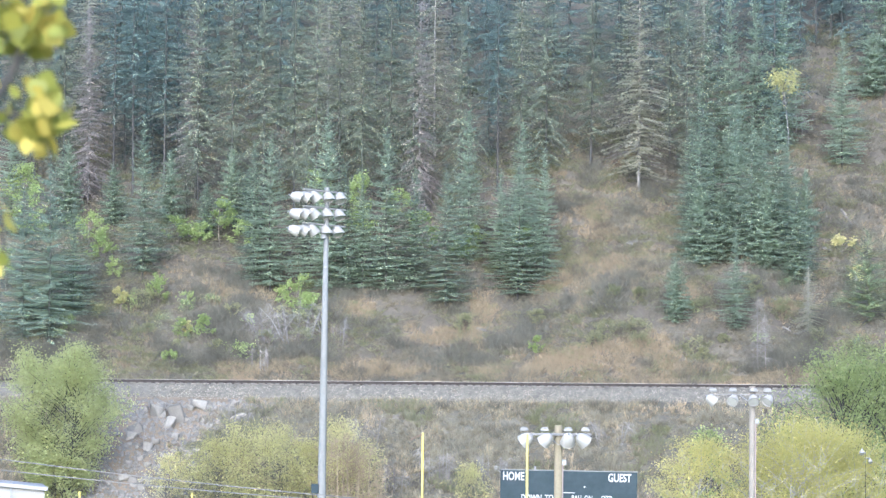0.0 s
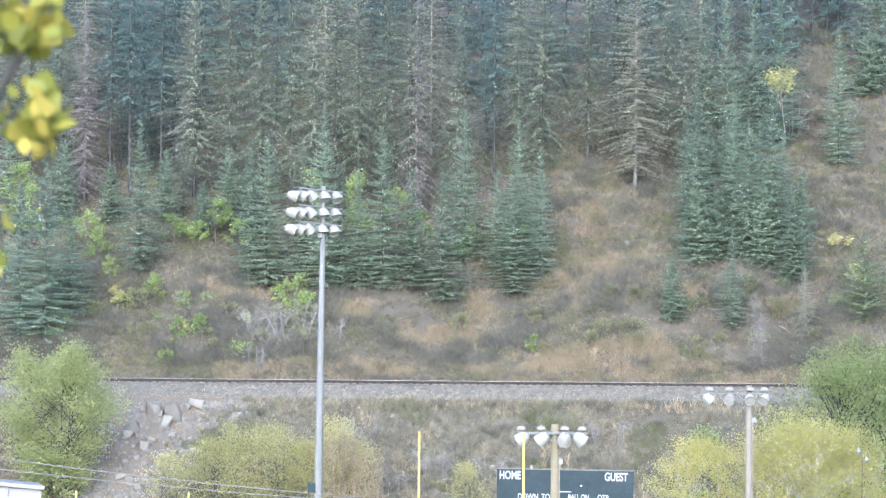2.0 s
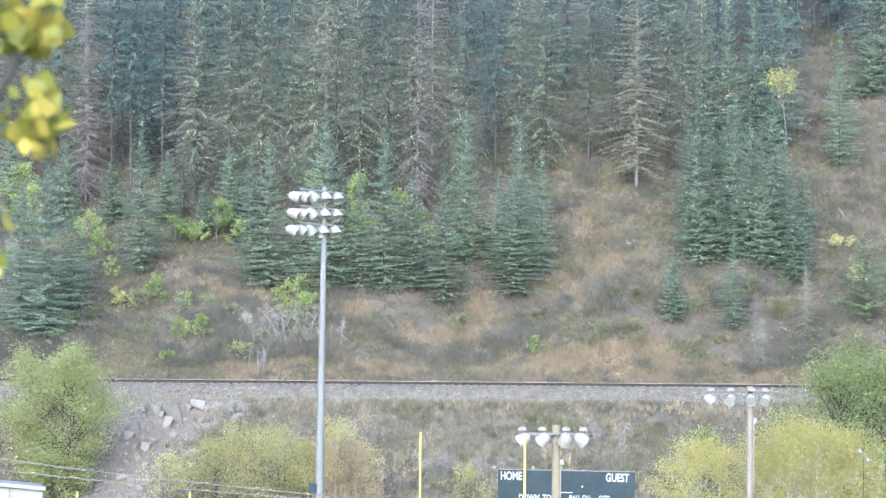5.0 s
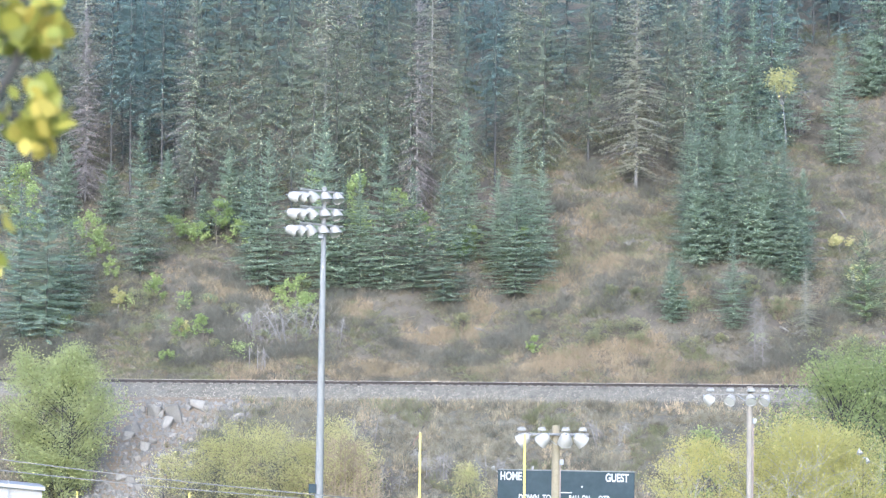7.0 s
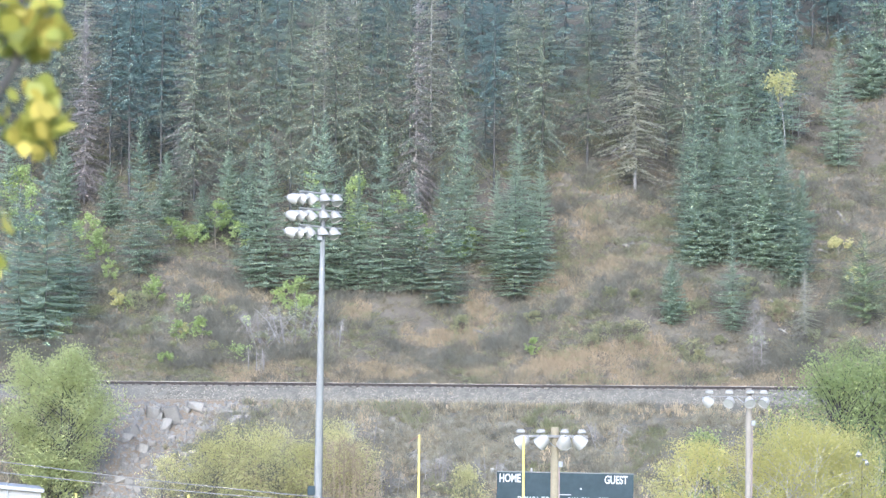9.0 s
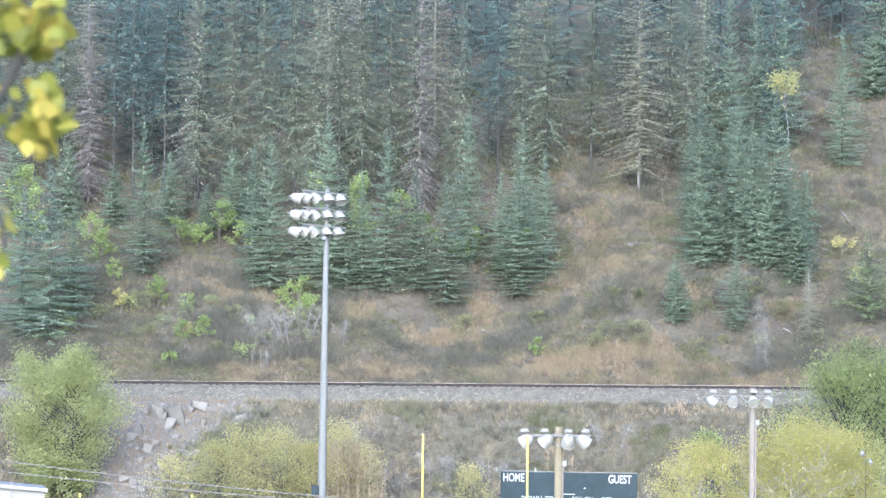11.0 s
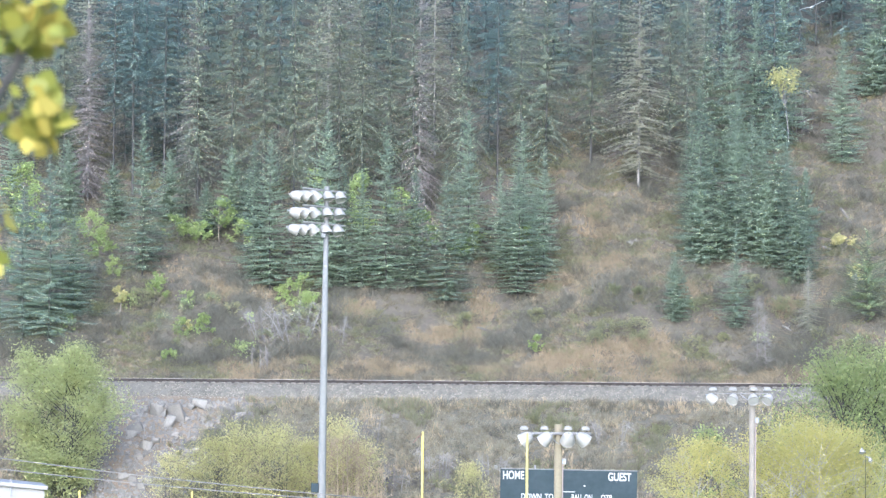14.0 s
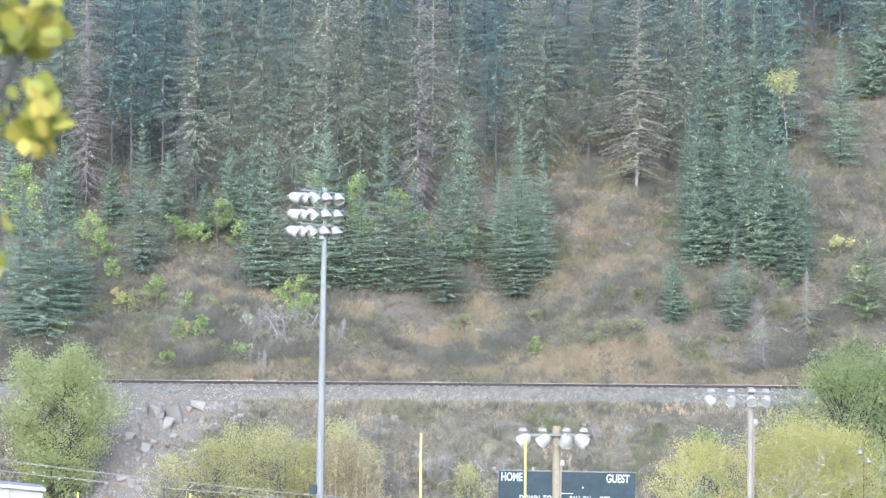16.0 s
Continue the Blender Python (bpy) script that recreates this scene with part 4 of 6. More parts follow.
leafy_tree("aspen_sapling", "leaning aspen with a sparse pale yellow-green top", "tree", 25.44, 315.85, 8.95, 2.0, "willow_leaf", 1000, group="aspen saplings on the slope", bark="arm_wood", leaf=0.13, low=0.8, lumps=15, limb=0.45, flat=0.2)
leafy_tree("poplar_tree", "broad green balsam poplar at the foot of the bank", "tree", -24.75, 271.40, 9.25, 4.1, "poplar_leaf", 50000, group="trees by the field", leaf=0.09, low=0.06, stems=4, lumps=140, flat=0.15, shape=1.15, shoots=46)
leafy_tree("willow_bush", "green willow bush on the bank", "bush", -24.22, 270.15, 3.77, 2.54, "poplar_leaf", 4200, group="willow bushes by the bank", leaf=0.12, low=0.05, stems=6, lumps=40, limb=0.7)
leafy_tree("willow_bush", "olive yellow willow bush at the foot of the bank", "bush", -11.50, 268.75, 6.39, 3.78, "willow_leaf", 17550, group="willow bushes by the bank", bark="bark", leaf=0.062, low=0.04, stems=9, lumps=110, flat=-0.8, limb=0.6)
leafy_tree("willow_bush", "olive yellow willow bush at the foot of the bank", "bush", -14.34, 268.20, 5.71, 3.24, "willow_leaf", 10800, group="willow bushes by the bank", bark="bark", leaf=0.062, low=0.04, stems=9, lumps=110, flat=-0.8, limb=0.6)
leafy_tree("willow_bush", "olive yellow willow bush at the foot of the bank", "bush", -6.46, 268.65, 6.87, 2.70, "willow_leaf", 14850, group="willow bushes by the bank", bark="bark", leaf=0.062, low=0.04, stems=9, lumps=110, flat=-0.8, limb=0.6)
leafy_tree("willow_bush", "olive yellow willow bush at the foot of the bank", "bush", -8.62, 268.80, 5.56, 3.24, "willow_leaf", 12150, group="willow bushes by the bank", bark="bark", leaf=0.062, low=0.04, stems=9, lumps=110, flat=-0.8, limb=0.6)
leafy_tree("willow_bush", "olive yellow willow bush at the foot of the bank", "bush", -5.01, 268.00, 5.34, 1.98, "willow_leaf", 6075, group="willow bushes by the bank", bark="bark", leaf=0.062, low=0.04, stems=9, lumps=110, flat=-0.8, limb=0.6)
leafy_tree("willow_bush", "olive yellow willow bush at the foot of the bank", "bush", -17.24, 268.60, 4.64, 1.73, "willow_leaf", 4320, group="willow bushes by the bank", bark="bark", leaf=0.062, low=0.04, stems=9, lumps=110, flat=-0.8, limb=0.6)
leafy_tree("willow_bush", "olive yellow willow bush at the foot of the bank", "bush", 1.81, 269.10, 3.95, 1.80, "willow_leaf", 4320, group="willow bushes by the bank", bark="bark", leaf=0.062, low=0.04, stems=9, lumps=110, flat=-0.8, limb=0.6)
leafy_tree("bush", "low dull olive bush on the dry slope", "bush", 12.85, 296.45, 1.19, 1.23, "low_green", 800, group="bushes on the slope", leaf=0.065, low=0.05, stems=5, lumps=20, flat=0.1)
leafy_tree("bush", "low dull olive bush on the dry slope", "bush", -9.07, 297.05, 1.47, 1.35, "low_green", 800, group="bushes on the slope", leaf=0.065, low=0.05, stems=5, lumps=20, flat=0.1)
leafy_tree("bush", "low dull olive bush on the dry slope", "bush", -20.62, 296.60, 0.66, 0.76, "low_green", 800, group="bushes on the slope", leaf=0.065, low=0.05, stems=5, lumps=20, flat=0.1)
leafy_tree("bush", "low dull olive bush on the dry slope", "bush", 23.99, 299.25, 1.50, 1.44, "low_green", 800, group="bushes on the slope", leaf=0.065, low=0.05, stems=5, lumps=20, flat=0.1)
leafy_tree("bush", "low dull olive bush on the dry slope", "bush", -27.04, 297.95, 1.03, 1.04, "low_green", 800, group="bushes on the slope", leaf=0.065, low=0.05, stems=5, lumps=20, flat=0.1)
leafy_tree("bush", "low dull olive bush on the dry slope", "bush", 29.44, 302.95, 1.29, 0.97, "low_green", 800, group="bushes on the slope", leaf=0.065, low=0.05, stems=5, lumps=20, flat=0.1)
leafy_tree("bush", "low pale grey-green bush on the dry slope", "bush", -10.25, 297.65, 1.09, 0.96, "larch", 800, group="bushes on the slope", leaf=0.065, low=0.05, stems=5, lumps=20, flat=0.1)
leafy_tree("bush", "low dull olive bush on the dry slope", "bush", -18.65, 295.20, 0.66, 0.55, "low_green", 800, group="bushes on the slope", leaf=0.065, low=0.05, stems=5, lumps=20, flat=0.1)
leafy_tree("bush", "low pale grey-green bush on the dry slope", "bush", 29.26, 294.40, 1.28, 1.42, "larch", 800, group="bushes on the slope", leaf=0.065, low=0.05, stems=5, lumps=20, flat=0.1)
leafy_tree("bush", "low bright green bush on the dry slope", "bush", -26.18, 296.10, 1.08, 0.87, "aspen", 200, group="bushes on the slope", leaf=0.1, low=0.05, stems=5, lumps=20, flat=0.1)
leafy_tree("bush", "low dull olive bush on the dry slope", "bush", 28.35, 294.75, 0.96, 1.07, "low_green", 800, group="bushes on the slope", leaf=0.065, low=0.05, stems=5, lumps=20, flat=0.1)
leafy_tree("bush", "low pale grey-green bush on the dry slope", "bush", -18.28, 298.40, 1.05, 0.76, "larch", 800, group="bushes on the slope", leaf=0.065, low=0.05, stems=5, lumps=20, flat=0.1)
leafy_tree("bush", "low dull olive bush on the dry slope", "bush", 11.34, 296.40, 1.49, 1.07, "low_green", 800, group="bushes on the slope", leaf=0.065, low=0.05, stems=5, lumps=20, flat=0.1)
leafy_tree("bush", "low pale grey-green bush on the dry slope", "bush", -26.16, 295.85, 1.08, 0.99, "larch", 800, group="bushes on the slope", leaf=0.065, low=0.05, stems=5, lumps=20, flat=0.1)
leafy_tree("bush", "low dull olive bush on the dry slope", "bush", 22.65, 301.20, 0.80, 0.81, "low_green", 800, group="bushes on the slope", leaf=0.065, low=0.05, stems=5, lumps=20, flat=0.1)
leafy_tree("bush", "low dull olive bush on the dry slope", "bush", -21.25, 295.55, 1.40, 1.07, "low_green", 800, group="bushes on the slope", leaf=0.065, low=0.05, stems=5, lumps=20, flat=0.1)
leafy_tree("bush", "low dull olive bush on the dry slope", "bush", 10.74, 295.10, 1.28, 0.99, "low_green", 800, group="bushes on the slope", leaf=0.065, low=0.05, stems=5, lumps=20, flat=0.1)
leafy_tree("bush", "low dull olive bush on the dry slope", "bush", -26.87, 296.60, 1.18, 1.03, "low_green", 800, group="bushes on the slope", leaf=0.065, low=0.05, stems=5, lumps=20, flat=0.1)
leafy_tree("bush", "low dull olive bush on the dry slope", "bush", 29.60, 293.85, 1.13, 1.02, "low_green", 800, group="bushes on the slope", leaf=0.065, low=0.05, stems=5, lumps=20, flat=0.1)
leafy_tree("bush", "low dull olive bush on the dry slope", "bush", -20.67, 298.75, 1.42, 1.32, "low_green", 800, group="bushes on the slope", leaf=0.065, low=0.05, stems=5, lumps=20, flat=0.1)
leafy_tree("bush", "low dull olive bush on the dry slope", "bush", 18.65, 299.10, 1.26, 1.32, "low_green", 800, group="bushes on the slope", leaf=0.065, low=0.05, stems=5, lumps=20, flat=0.1)
leafy_tree("bush", "low bright green bush on the dry slope", "bush", -26.74, 298.55, 0.86, 0.72, "aspen", 200, group="bushes on the slope", leaf=0.1, low=0.05, stems=5, lumps=20, flat=0.1)
leafy_tree("bush", "low dull olive bush on the dry slope", "bush", 17.53, 295.45, 1.17, 1.31, "low_green", 800, group="bushes on the slope", leaf=0.065, low=0.05, stems=5, lumps=20, flat=0.1)
leafy_tree("bush", "low bright green bush on the dry slope", "bush", -13.64, 297.65, 0.80, 0.60, "aspen", 200, group="bushes on the slope", leaf=0.1, low=0.05, stems=5, lumps=20, flat=0.1)
leafy_tree("bush", "low dull olive bush on the dry slope", "bush", 13.75, 295.15, 1.32, 1.27, "low_green", 800, group="bushes on the slope", leaf=0.065, low=0.05, stems=5, lumps=20, flat=0.1)
leafy_tree("bush", "low pale grey-green bush on the dry slope", "bush", -19.59, 296.60, 1.38, 1.03, "larch", 800, group="bushes on the slope", leaf=0.065, low=0.05, stems=5, lumps=20, flat=0.1)
leafy_tree("bush", "low dull olive bush on the dry slope", "bush", 21.93, 301.30, 1.28, 1.25, "low_green", 800, group="bushes on the slope", leaf=0.065, low=0.05, stems=5, lumps=20, flat=0.1)
leafy_tree("bush", "low dull olive bush on the dry slope", "bush", -9.93, 301.90, 1.16, 1.21, "low_green", 800, group="bushes on the slope", leaf=0.065, low=0.05, stems=5, lumps=20, flat=0.1)
leafy_tree("bush", "low dull olive bush on the dry slope", "bush", 21.79, 300.45, 0.97, 0.77, "low_green", 800, group="bushes on the slope", leaf=0.065, low=0.05, stems=5, lumps=20, flat=0.1)
leafy_tree("bush", "low bright green bush on the dry slope", "bush", -26.05, 299.70, 0.63, 0.68, "aspen", 200, group="bushes on the slope", leaf=0.1, low=0.05, stems=5, lumps=20, flat=0.1)
leafy_tree("bush", "low bright green bush on the dry slope", "bush", -22.43, 298.20, 1.44, 1.32, "aspen", 200, group="bushes on the slope", leaf=0.1, low=0.05, stems=5, lumps=20, flat=0.1)
leafy_tree("bush", "low dull olive bush on the dry slope", "bush", -24.20, 297.50, 1.23, 1.20, "low_green", 800, group="bushes on the slope", leaf=0.065, low=0.05, stems=5, lumps=20, flat=0.1)
leafy_tree("bush", "low dull olive bush on the dry slope", "bush", 19.88, 296.40, 0.65, 0.60, "low_green", 800, group="bushes on the slope", leaf=0.065, low=0.05, stems=5, lumps=20, flat=0.1)
leafy_tree("bush", "low dull olive bush on the dry slope", "bush", -11.47, 298.35, 1.15, 0.92, "low_green", 800, group="bushes on the slope", leaf=0.065, low=0.05, stems=5, lumps=20, flat=0.1)
leafy_tree("bush", "low dull olive bush on the dry slope", "bush", 24.13, 300.45, 0.64, 0.52, "low_green", 800, group="bushes on the slope", leaf=0.065, low=0.05, stems=5, lumps=20, flat=0.1)
leafy_tree("bush", "low bright green bush on the dry slope", "bush", -13.83, 293.75, 1.32, 1.46, "aspen", 200, group="bushes on the slope", leaf=0.1, low=0.05, stems=5, lumps=20, flat=0.1)
leafy_tree("bush", "low pale grey-green bush on the dry slope", "bush", -17.99, 295.90, 1.45, 1.19, "larch", 800, group="bushes on the slope", leaf=0.065, low=0.05, stems=5, lumps=20, flat=0.1)
leafy_tree("bush", "low pale grey-green bush on the dry slope", "bush", 22.38, 296.80, 0.77, 0.84, "larch", 800, group="bushes on the slope", leaf=0.065, low=0.05, stems=5, lumps=20, flat=0.1)
leafy_tree("bush", "low bright green bush on the dry slope", "bush", -9.35, 298.25, 0.91, 0.68, "aspen", 200, group="bushes on the slope", leaf=0.1, low=0.05, stems=5, lumps=20, flat=0.1)
leafy_tree("bush", "low dull olive bush on the dry slope", "bush", -12.25, 295.40, 1.02, 0.99, "low_green", 800, group="bushes on the slope", leaf=0.065, low=0.05, stems=5, lumps=20, flat=0.1)
leafy_tree("bush", "low dull olive bush on the dry slope", "bush", 24.21, 298.90, 1.06, 0.80, "low_green", 800, group="bushes on the slope", leaf=0.065, low=0.05, stems=5, lumps=20, flat=0.1)
leafy_tree("bush", "low pale grey-green bush on the dry slope", "bush", -26.95, 295.40, 0.65, 0.67, "larch", 800, group="bushes on the slope", leaf=0.065, low=0.05, stems=5, lumps=20, flat=0.1)
leafy_tree("bush", "low dull olive bush on the dry slope", "bush", 26.30, 296.20, 0.99, 0.87, "low_green", 800, group="bushes on the slope", leaf=0.065, low=0.05, stems=5, lumps=20, flat=0.1)
leafy_tree("bush", "low dull olive bush on the dry slope", "bush", -21.58, 298.60, 1.43, 1.04, "low_green", 800, group="bushes on the slope", leaf=0.065, low=0.05, stems=5, lumps=20, flat=0.1)
leafy_tree("bush", "low pale grey-green bush on the dry slope", "bush", -16.45, 300.00, 1.02, 0.84, "larch", 800, group="bushes on the slope", leaf=0.065, low=0.05, stems=5, lumps=20, flat=0.1)
leafy_tree("bush", "low pale grey-green bush on the dry slope", "bush", 28.66, 299.40, 1.19, 1.28, "larch", 800, group="bushes on the slope", leaf=0.065, low=0.05, stems=5, lumps=20, flat=0.1)
leafy_tree("bush", "low pale grey-green bush on the dry slope", "bush", -9.24, 302.00, 0.93, 0.97, "larch", 800, group="bushes on the slope", leaf=0.065, low=0.05, stems=5, lumps=20, flat=0.1)
leafy_tree("bush", "low pale grey-green bush on the dry slope", "bush", 24.74, 302.65, 0.81, 0.65, "larch", 800, group="bushes on the slope", leaf=0.065, low=0.05, stems=5, lumps=20, flat=0.1)
leafy_tree("bush", "low dull olive bush on the dry slope", "bush", -9.87, 295.15, 1.02, 1.15, "low_green", 800, group="bushes on the slope", leaf=0.065, low=0.05, stems=5, lumps=20, flat=0.1)
leafy_tree("bush", "low dull olive bush on the dry slope", "bush", -14.98, 298.80, 1.14, 0.92, "low_green", 800, group="bushes on the slope", leaf=0.065, low=0.05, stems=5, lumps=20, flat=0.1)
leafy_tree("bush", "low dull olive bush on the dry slope", "bush", 29.43, 299.90, 0.88, 0.92, "low_green", 800, group="bushes on the slope", leaf=0.065, low=0.05, stems=5, lumps=20, flat=0.1)
leafy_tree("bush", "low bright green bush on the dry slope", "bush", -18.24, 299.00, 1.27, 0.96, "aspen", 200, group="bushes on the slope", leaf=0.1, low=0.05, stems=5, lumps=20, flat=0.1)
leafy_tree("bush", "low pale grey-green bush on the dry slope", "bush", 17.67, 298.85, 1.01, 0.84, "larch", 800, group="bushes on the slope", leaf=0.065, low=0.05, stems=5, lumps=20, flat=0.1)
leafy_tree("bush", "low dull olive bush on the dry slope", "bush", -24.36, 297.45, 0.87, 0.96, "low_green", 800, group="bushes on the slope", leaf=0.065, low=0.05, stems=5, lumps=20, flat=0.1)
leafy_tree("bush", "low dull olive bush on the dry slope", "bush", -15.65, 294.65, 0.93, 0.87, "low_green", 800, group="bushes on the slope", leaf=0.065, low=0.05, stems=5, lumps=20, flat=0.1)
leafy_tree("poplar_tree", "tall mid-green poplar beyond the yellow tree", "tree", 25.25, 250.0, 14.27, 5.36, "green_leaf", 46000, group="trees by the field", leaf=0.1, low=0.25, stems=4, lumps=190, flat=0.15, shoots=50)
leafy_tree("box_elder", "broad yellow-green box elder beside the field", "tree", 18.90, 228.0, 10.09, 4.59, "yellow_leaf", 45900, group="trees by the field", bark="pale_bark", leaf=0.062, low=0.35, stems=5, lumps=130, flat=0.1, limb=0.8, bare=12, shoots=40)
leafy_tree("box_elder", "broad yellow-green box elder beside the field", "tree", 22.25, 231.0, 9.64, 3.72, "yellow_leaf", 34425, group="trees by the field", bark="pale_bark", leaf=0.062, low=0.35, stems=4, lumps=90, flat=0.1, limb=0.8, bare=6, shoots=16)
leafy_tree("box_elder", "yellow-green box elder beside the field", "tree", 14.08, 229.0, 9.12, 2.61, "yellow_leaf", 21675, group="trees by the field", bark="pale_bark", leaf=0.062, low=0.35, stems=4, lumps=70, flat=0.1, limb=0.8)
leafy_tree("poplar_tree", "small green poplar behind the box elders", "tree", 15.08, 240.0, 9.82, 1.61, "green_leaf", 2500, group="trees by the field", leaf=0.12, low=0.4, stems=3, lumps=40, flat=0.1)

# ---- low cover on the slopes ----
def patchy(x, y, scale, seed):
    return noise.noise(Vector((x * scale, y * scale, seed)))


def cover(name, label, category, mat, spots, blades, high, wide, seed, thick=0.02):
    """Tufts of thin upright blades or twigs at the spots, joined as one."""
    rng = np.random.default_rng(seed)
    spots = np.array([(x, y, ground(x, y)) for x, y in spots])
    n = len(spots)
    base = np.repeat(spots, blades, axis=0)
    m = len(base)
    scale = np.repeat(rng.uniform(0.55, 1.35, n), blades)[:, None]
    base = base + rng.normal(0, 1, (m, 3)) * np.array([wide, wide, 0.0]) * 0.4 * scale
    lean = rng.normal(0, 1, (m, 3)) * np.array([wide, wide, 0.0])
    tip = base + (lean + np.array([0, 0, high]) * rng.uniform(0.5, 1.2, (m, 1))) * scale
    across = unit(np.cross(tip - base, rng.normal(size=(m, 3)))) * thick
    base[:, 2] -= 0.08
    tri = np.stack([base - across, base + across, tip], axis=1)
    tagged(part(name, quads_mesh(name, tri, 3), mat), label, category, kind="stuff")


def scatter_cover():
    rng = random.Random(8)

    def hill_spots(count, keep, low=289.8, high=338.0):
        out = []
        while len(out) < count:
            x, y = rng.uniform(-40, 40), low + (high - low) * rng.random() ** 1.5
            if keep(x, y):
                out.append((x, y))
        return out

    dry = ((12.99, 306.35, 3.2, 1.6), (9.68, 305.10, 2.2, 1.2), (3.19, 302.00, 1.4, 1.6), (9.38, 294.40, 4.0, 1.6), (-3.62, 293.45, 2.2, 0.7), (16.85, 293.85, 3.5, 0.7), (0.30, 297.95, 2.5, 1.2),
           (11.6, 311.30, 1.3, 2.4), (3.07, 294.00, 1.5, 0.6), (-6.55, 299.60, 2.5, 1.2), (-15.49, 301.35, 2.0, 1.0), (17.41, 300.85, 1.4, 1.0), (24.43, 300.25, 1.0, 1.0), (14.55, 295.35, 2.0, 1.5))

    def dryness(x, y):
        return max(math.exp(-((x - a) / w) ** 2 - ((y - b) / d) ** 2) for a, b, w, d in dry) + 0.55 * patchy(x, y, 0.6, 5.0)

    straw_hill = hill_spots(3600, lambda x, y: dryness(x, y) > 0.25 + 0.6 * rng.random(), high=315.0)
    straw_hill += hill_spots(2200, lambda x, y: patchy(x, y, 0.16, 2.0) > 0.3 * rng.random())
    straw_edge = [(rng.uniform(-38, 38), rng.uniform(291.2, 293.4)) for _ in range(2600)]
    straw_edge = [p for p in straw_edge if patchy(p[0], p[1], 0.25, 4.0) + 0.012 * p[0] > -0.02]
    for _ in range(2600):  # the open glade below the tall trees and the bare slope beside it
        glade = (rng.uniform(6.5, 17.5), rng.uniform(299.0, 322.0)) if rng.random() < 0.6 else (rng.uniform(25.0, 36.0), rng.uniform(297.0, 333.0))
        if patchy(*glade, 0.5, 15.0) > -0.05:
            straw_hill.append(glade)
    cover("dry_grass", "tufts of dry straw-coloured grass on the hillside", "grass", "straw", straw_hill + straw_edge, 18, 0.42, 0.2, 1, thick=0.016)
    brush_hill = hill_spots(11000, lambda x, y: patchy(x, y, 0.14, 7.0) - 0.5 * dryness(x, y) > -0.6 + 0.6 * rng.random())
    glade_brush = [(rng.uniform(6.5, 17.5), rng.uniform(299.0, 322.0)) for _ in range(1500)] + [(rng.uniform(25.0, 36.0), rng.uniform(297.0, 333.0)) for _ in range(1200)]
    brush_hill += [p for p in glade_brush if patchy(*p, 0.35, 18.0) > -0.1]
    cover("hill_brush", "grey-brown leafless brush on the hillside", "brush", "brush", brush_hill, 17, 0.5, 0.46, 2, thick=0.014)
    clumps = hill_spots(950, lambda x, y: patchy(x, y, 0.3, 31.0) + 0.4 * patchy(x, y, 0.1, 3.0) > 0.12 + 0.2 * rng.random())
    clumps += hill_spots(1300, lambda x, y: patchy(x, y, 0.22, 44.0) + (0.15 if -19 < x < -6 else 0) > 0.05 + 0.15 * rng.random() and dryness(x, y) < 0.45, low=293.5, high=304.0)
    clumps += [p for p in glade_brush if patchy(*p, 0.5, 61.0) > 0.3]
    cover("dark_brush", "dense dark grey-brown bushes of leafless twigs", "brush", "dark_brush", clumps, 64, 0.75, 0.5, 12, thick=0.015)
    green = hill_spots(5200, lambda x, y: patchy(x, y, 0.2, 12.0) > 0.0)
    green += [p for p in glade_brush if patchy(*p, 0.4, 26.0) > 0.1]
    cover("low_shrubs", "low dull green shrubs on the hillside", "shrub", "low_green", green, 26, 0.34, 0.4, 3, thick=0.024)
    short = hill_spots(13500, lambda x, y: True, high=326.0)
    cover("short_grass", "short brown dead grass and litter on the hillside", "grass", "litter", short, 12, 0.24, 0.3, 9, thick=0.02)
    bank = [(rng.uniform(-34, 38), 266 + 15.2 * rng.random()) for _ in range(7500)]
    bank = [p for p in bank if p[0] > talus_edge(p[1]) + rng.uniform(-1.5, 0.5) or p[0] < -25.0]
    more = [(rng.uniform(-34, 38), 266 + 15.4 * rng.random()) for _ in range(8000)]
    more = [p for p in more if p[0] > talus_edge(p[1]) - 0.5 or p[0] < -25.0]
    cover("bank_litter", "short dead grass on the railway bank", "grass", "litter", bank + more, 10, 0.22, 0.3, 14, thick=0.018)
    cover("bank_brush", "grey-brown weeds and brush on the railway bank", "brush", "brush", [p for p in bank if patchy(*p, 0.22, 3.0) > -0.2], 30, 0.5, 0.24, 4, thick=0.014)
    tufts = [p for p in bank if patchy(*p, 0.45, 33.0) > 0.25][:220]
    cover("bank_bushes", "dark grey-brown twiggy bushes on the railway bank", "brush", "dark_brush", tufts, 90, 0.55, 0.34, 13, thick=0.014)
    cover("bank_grass", "dry pale grass on the railway bank", "grass", "straw", [p for p in bank if patchy(*p, 0.3, 9.0) > 0.05 or p[1] > 280], 14, 0.42, 0.15, 5)
    cover("bank_weeds", "olive green weeds on the railway bank", "weeds", "low_green", [p for p in bank if patchy(*p, 0.2, 21.0) > 0.22], 26, 0.4, 0.25, 6, thick=0.028)


scatter_cover()


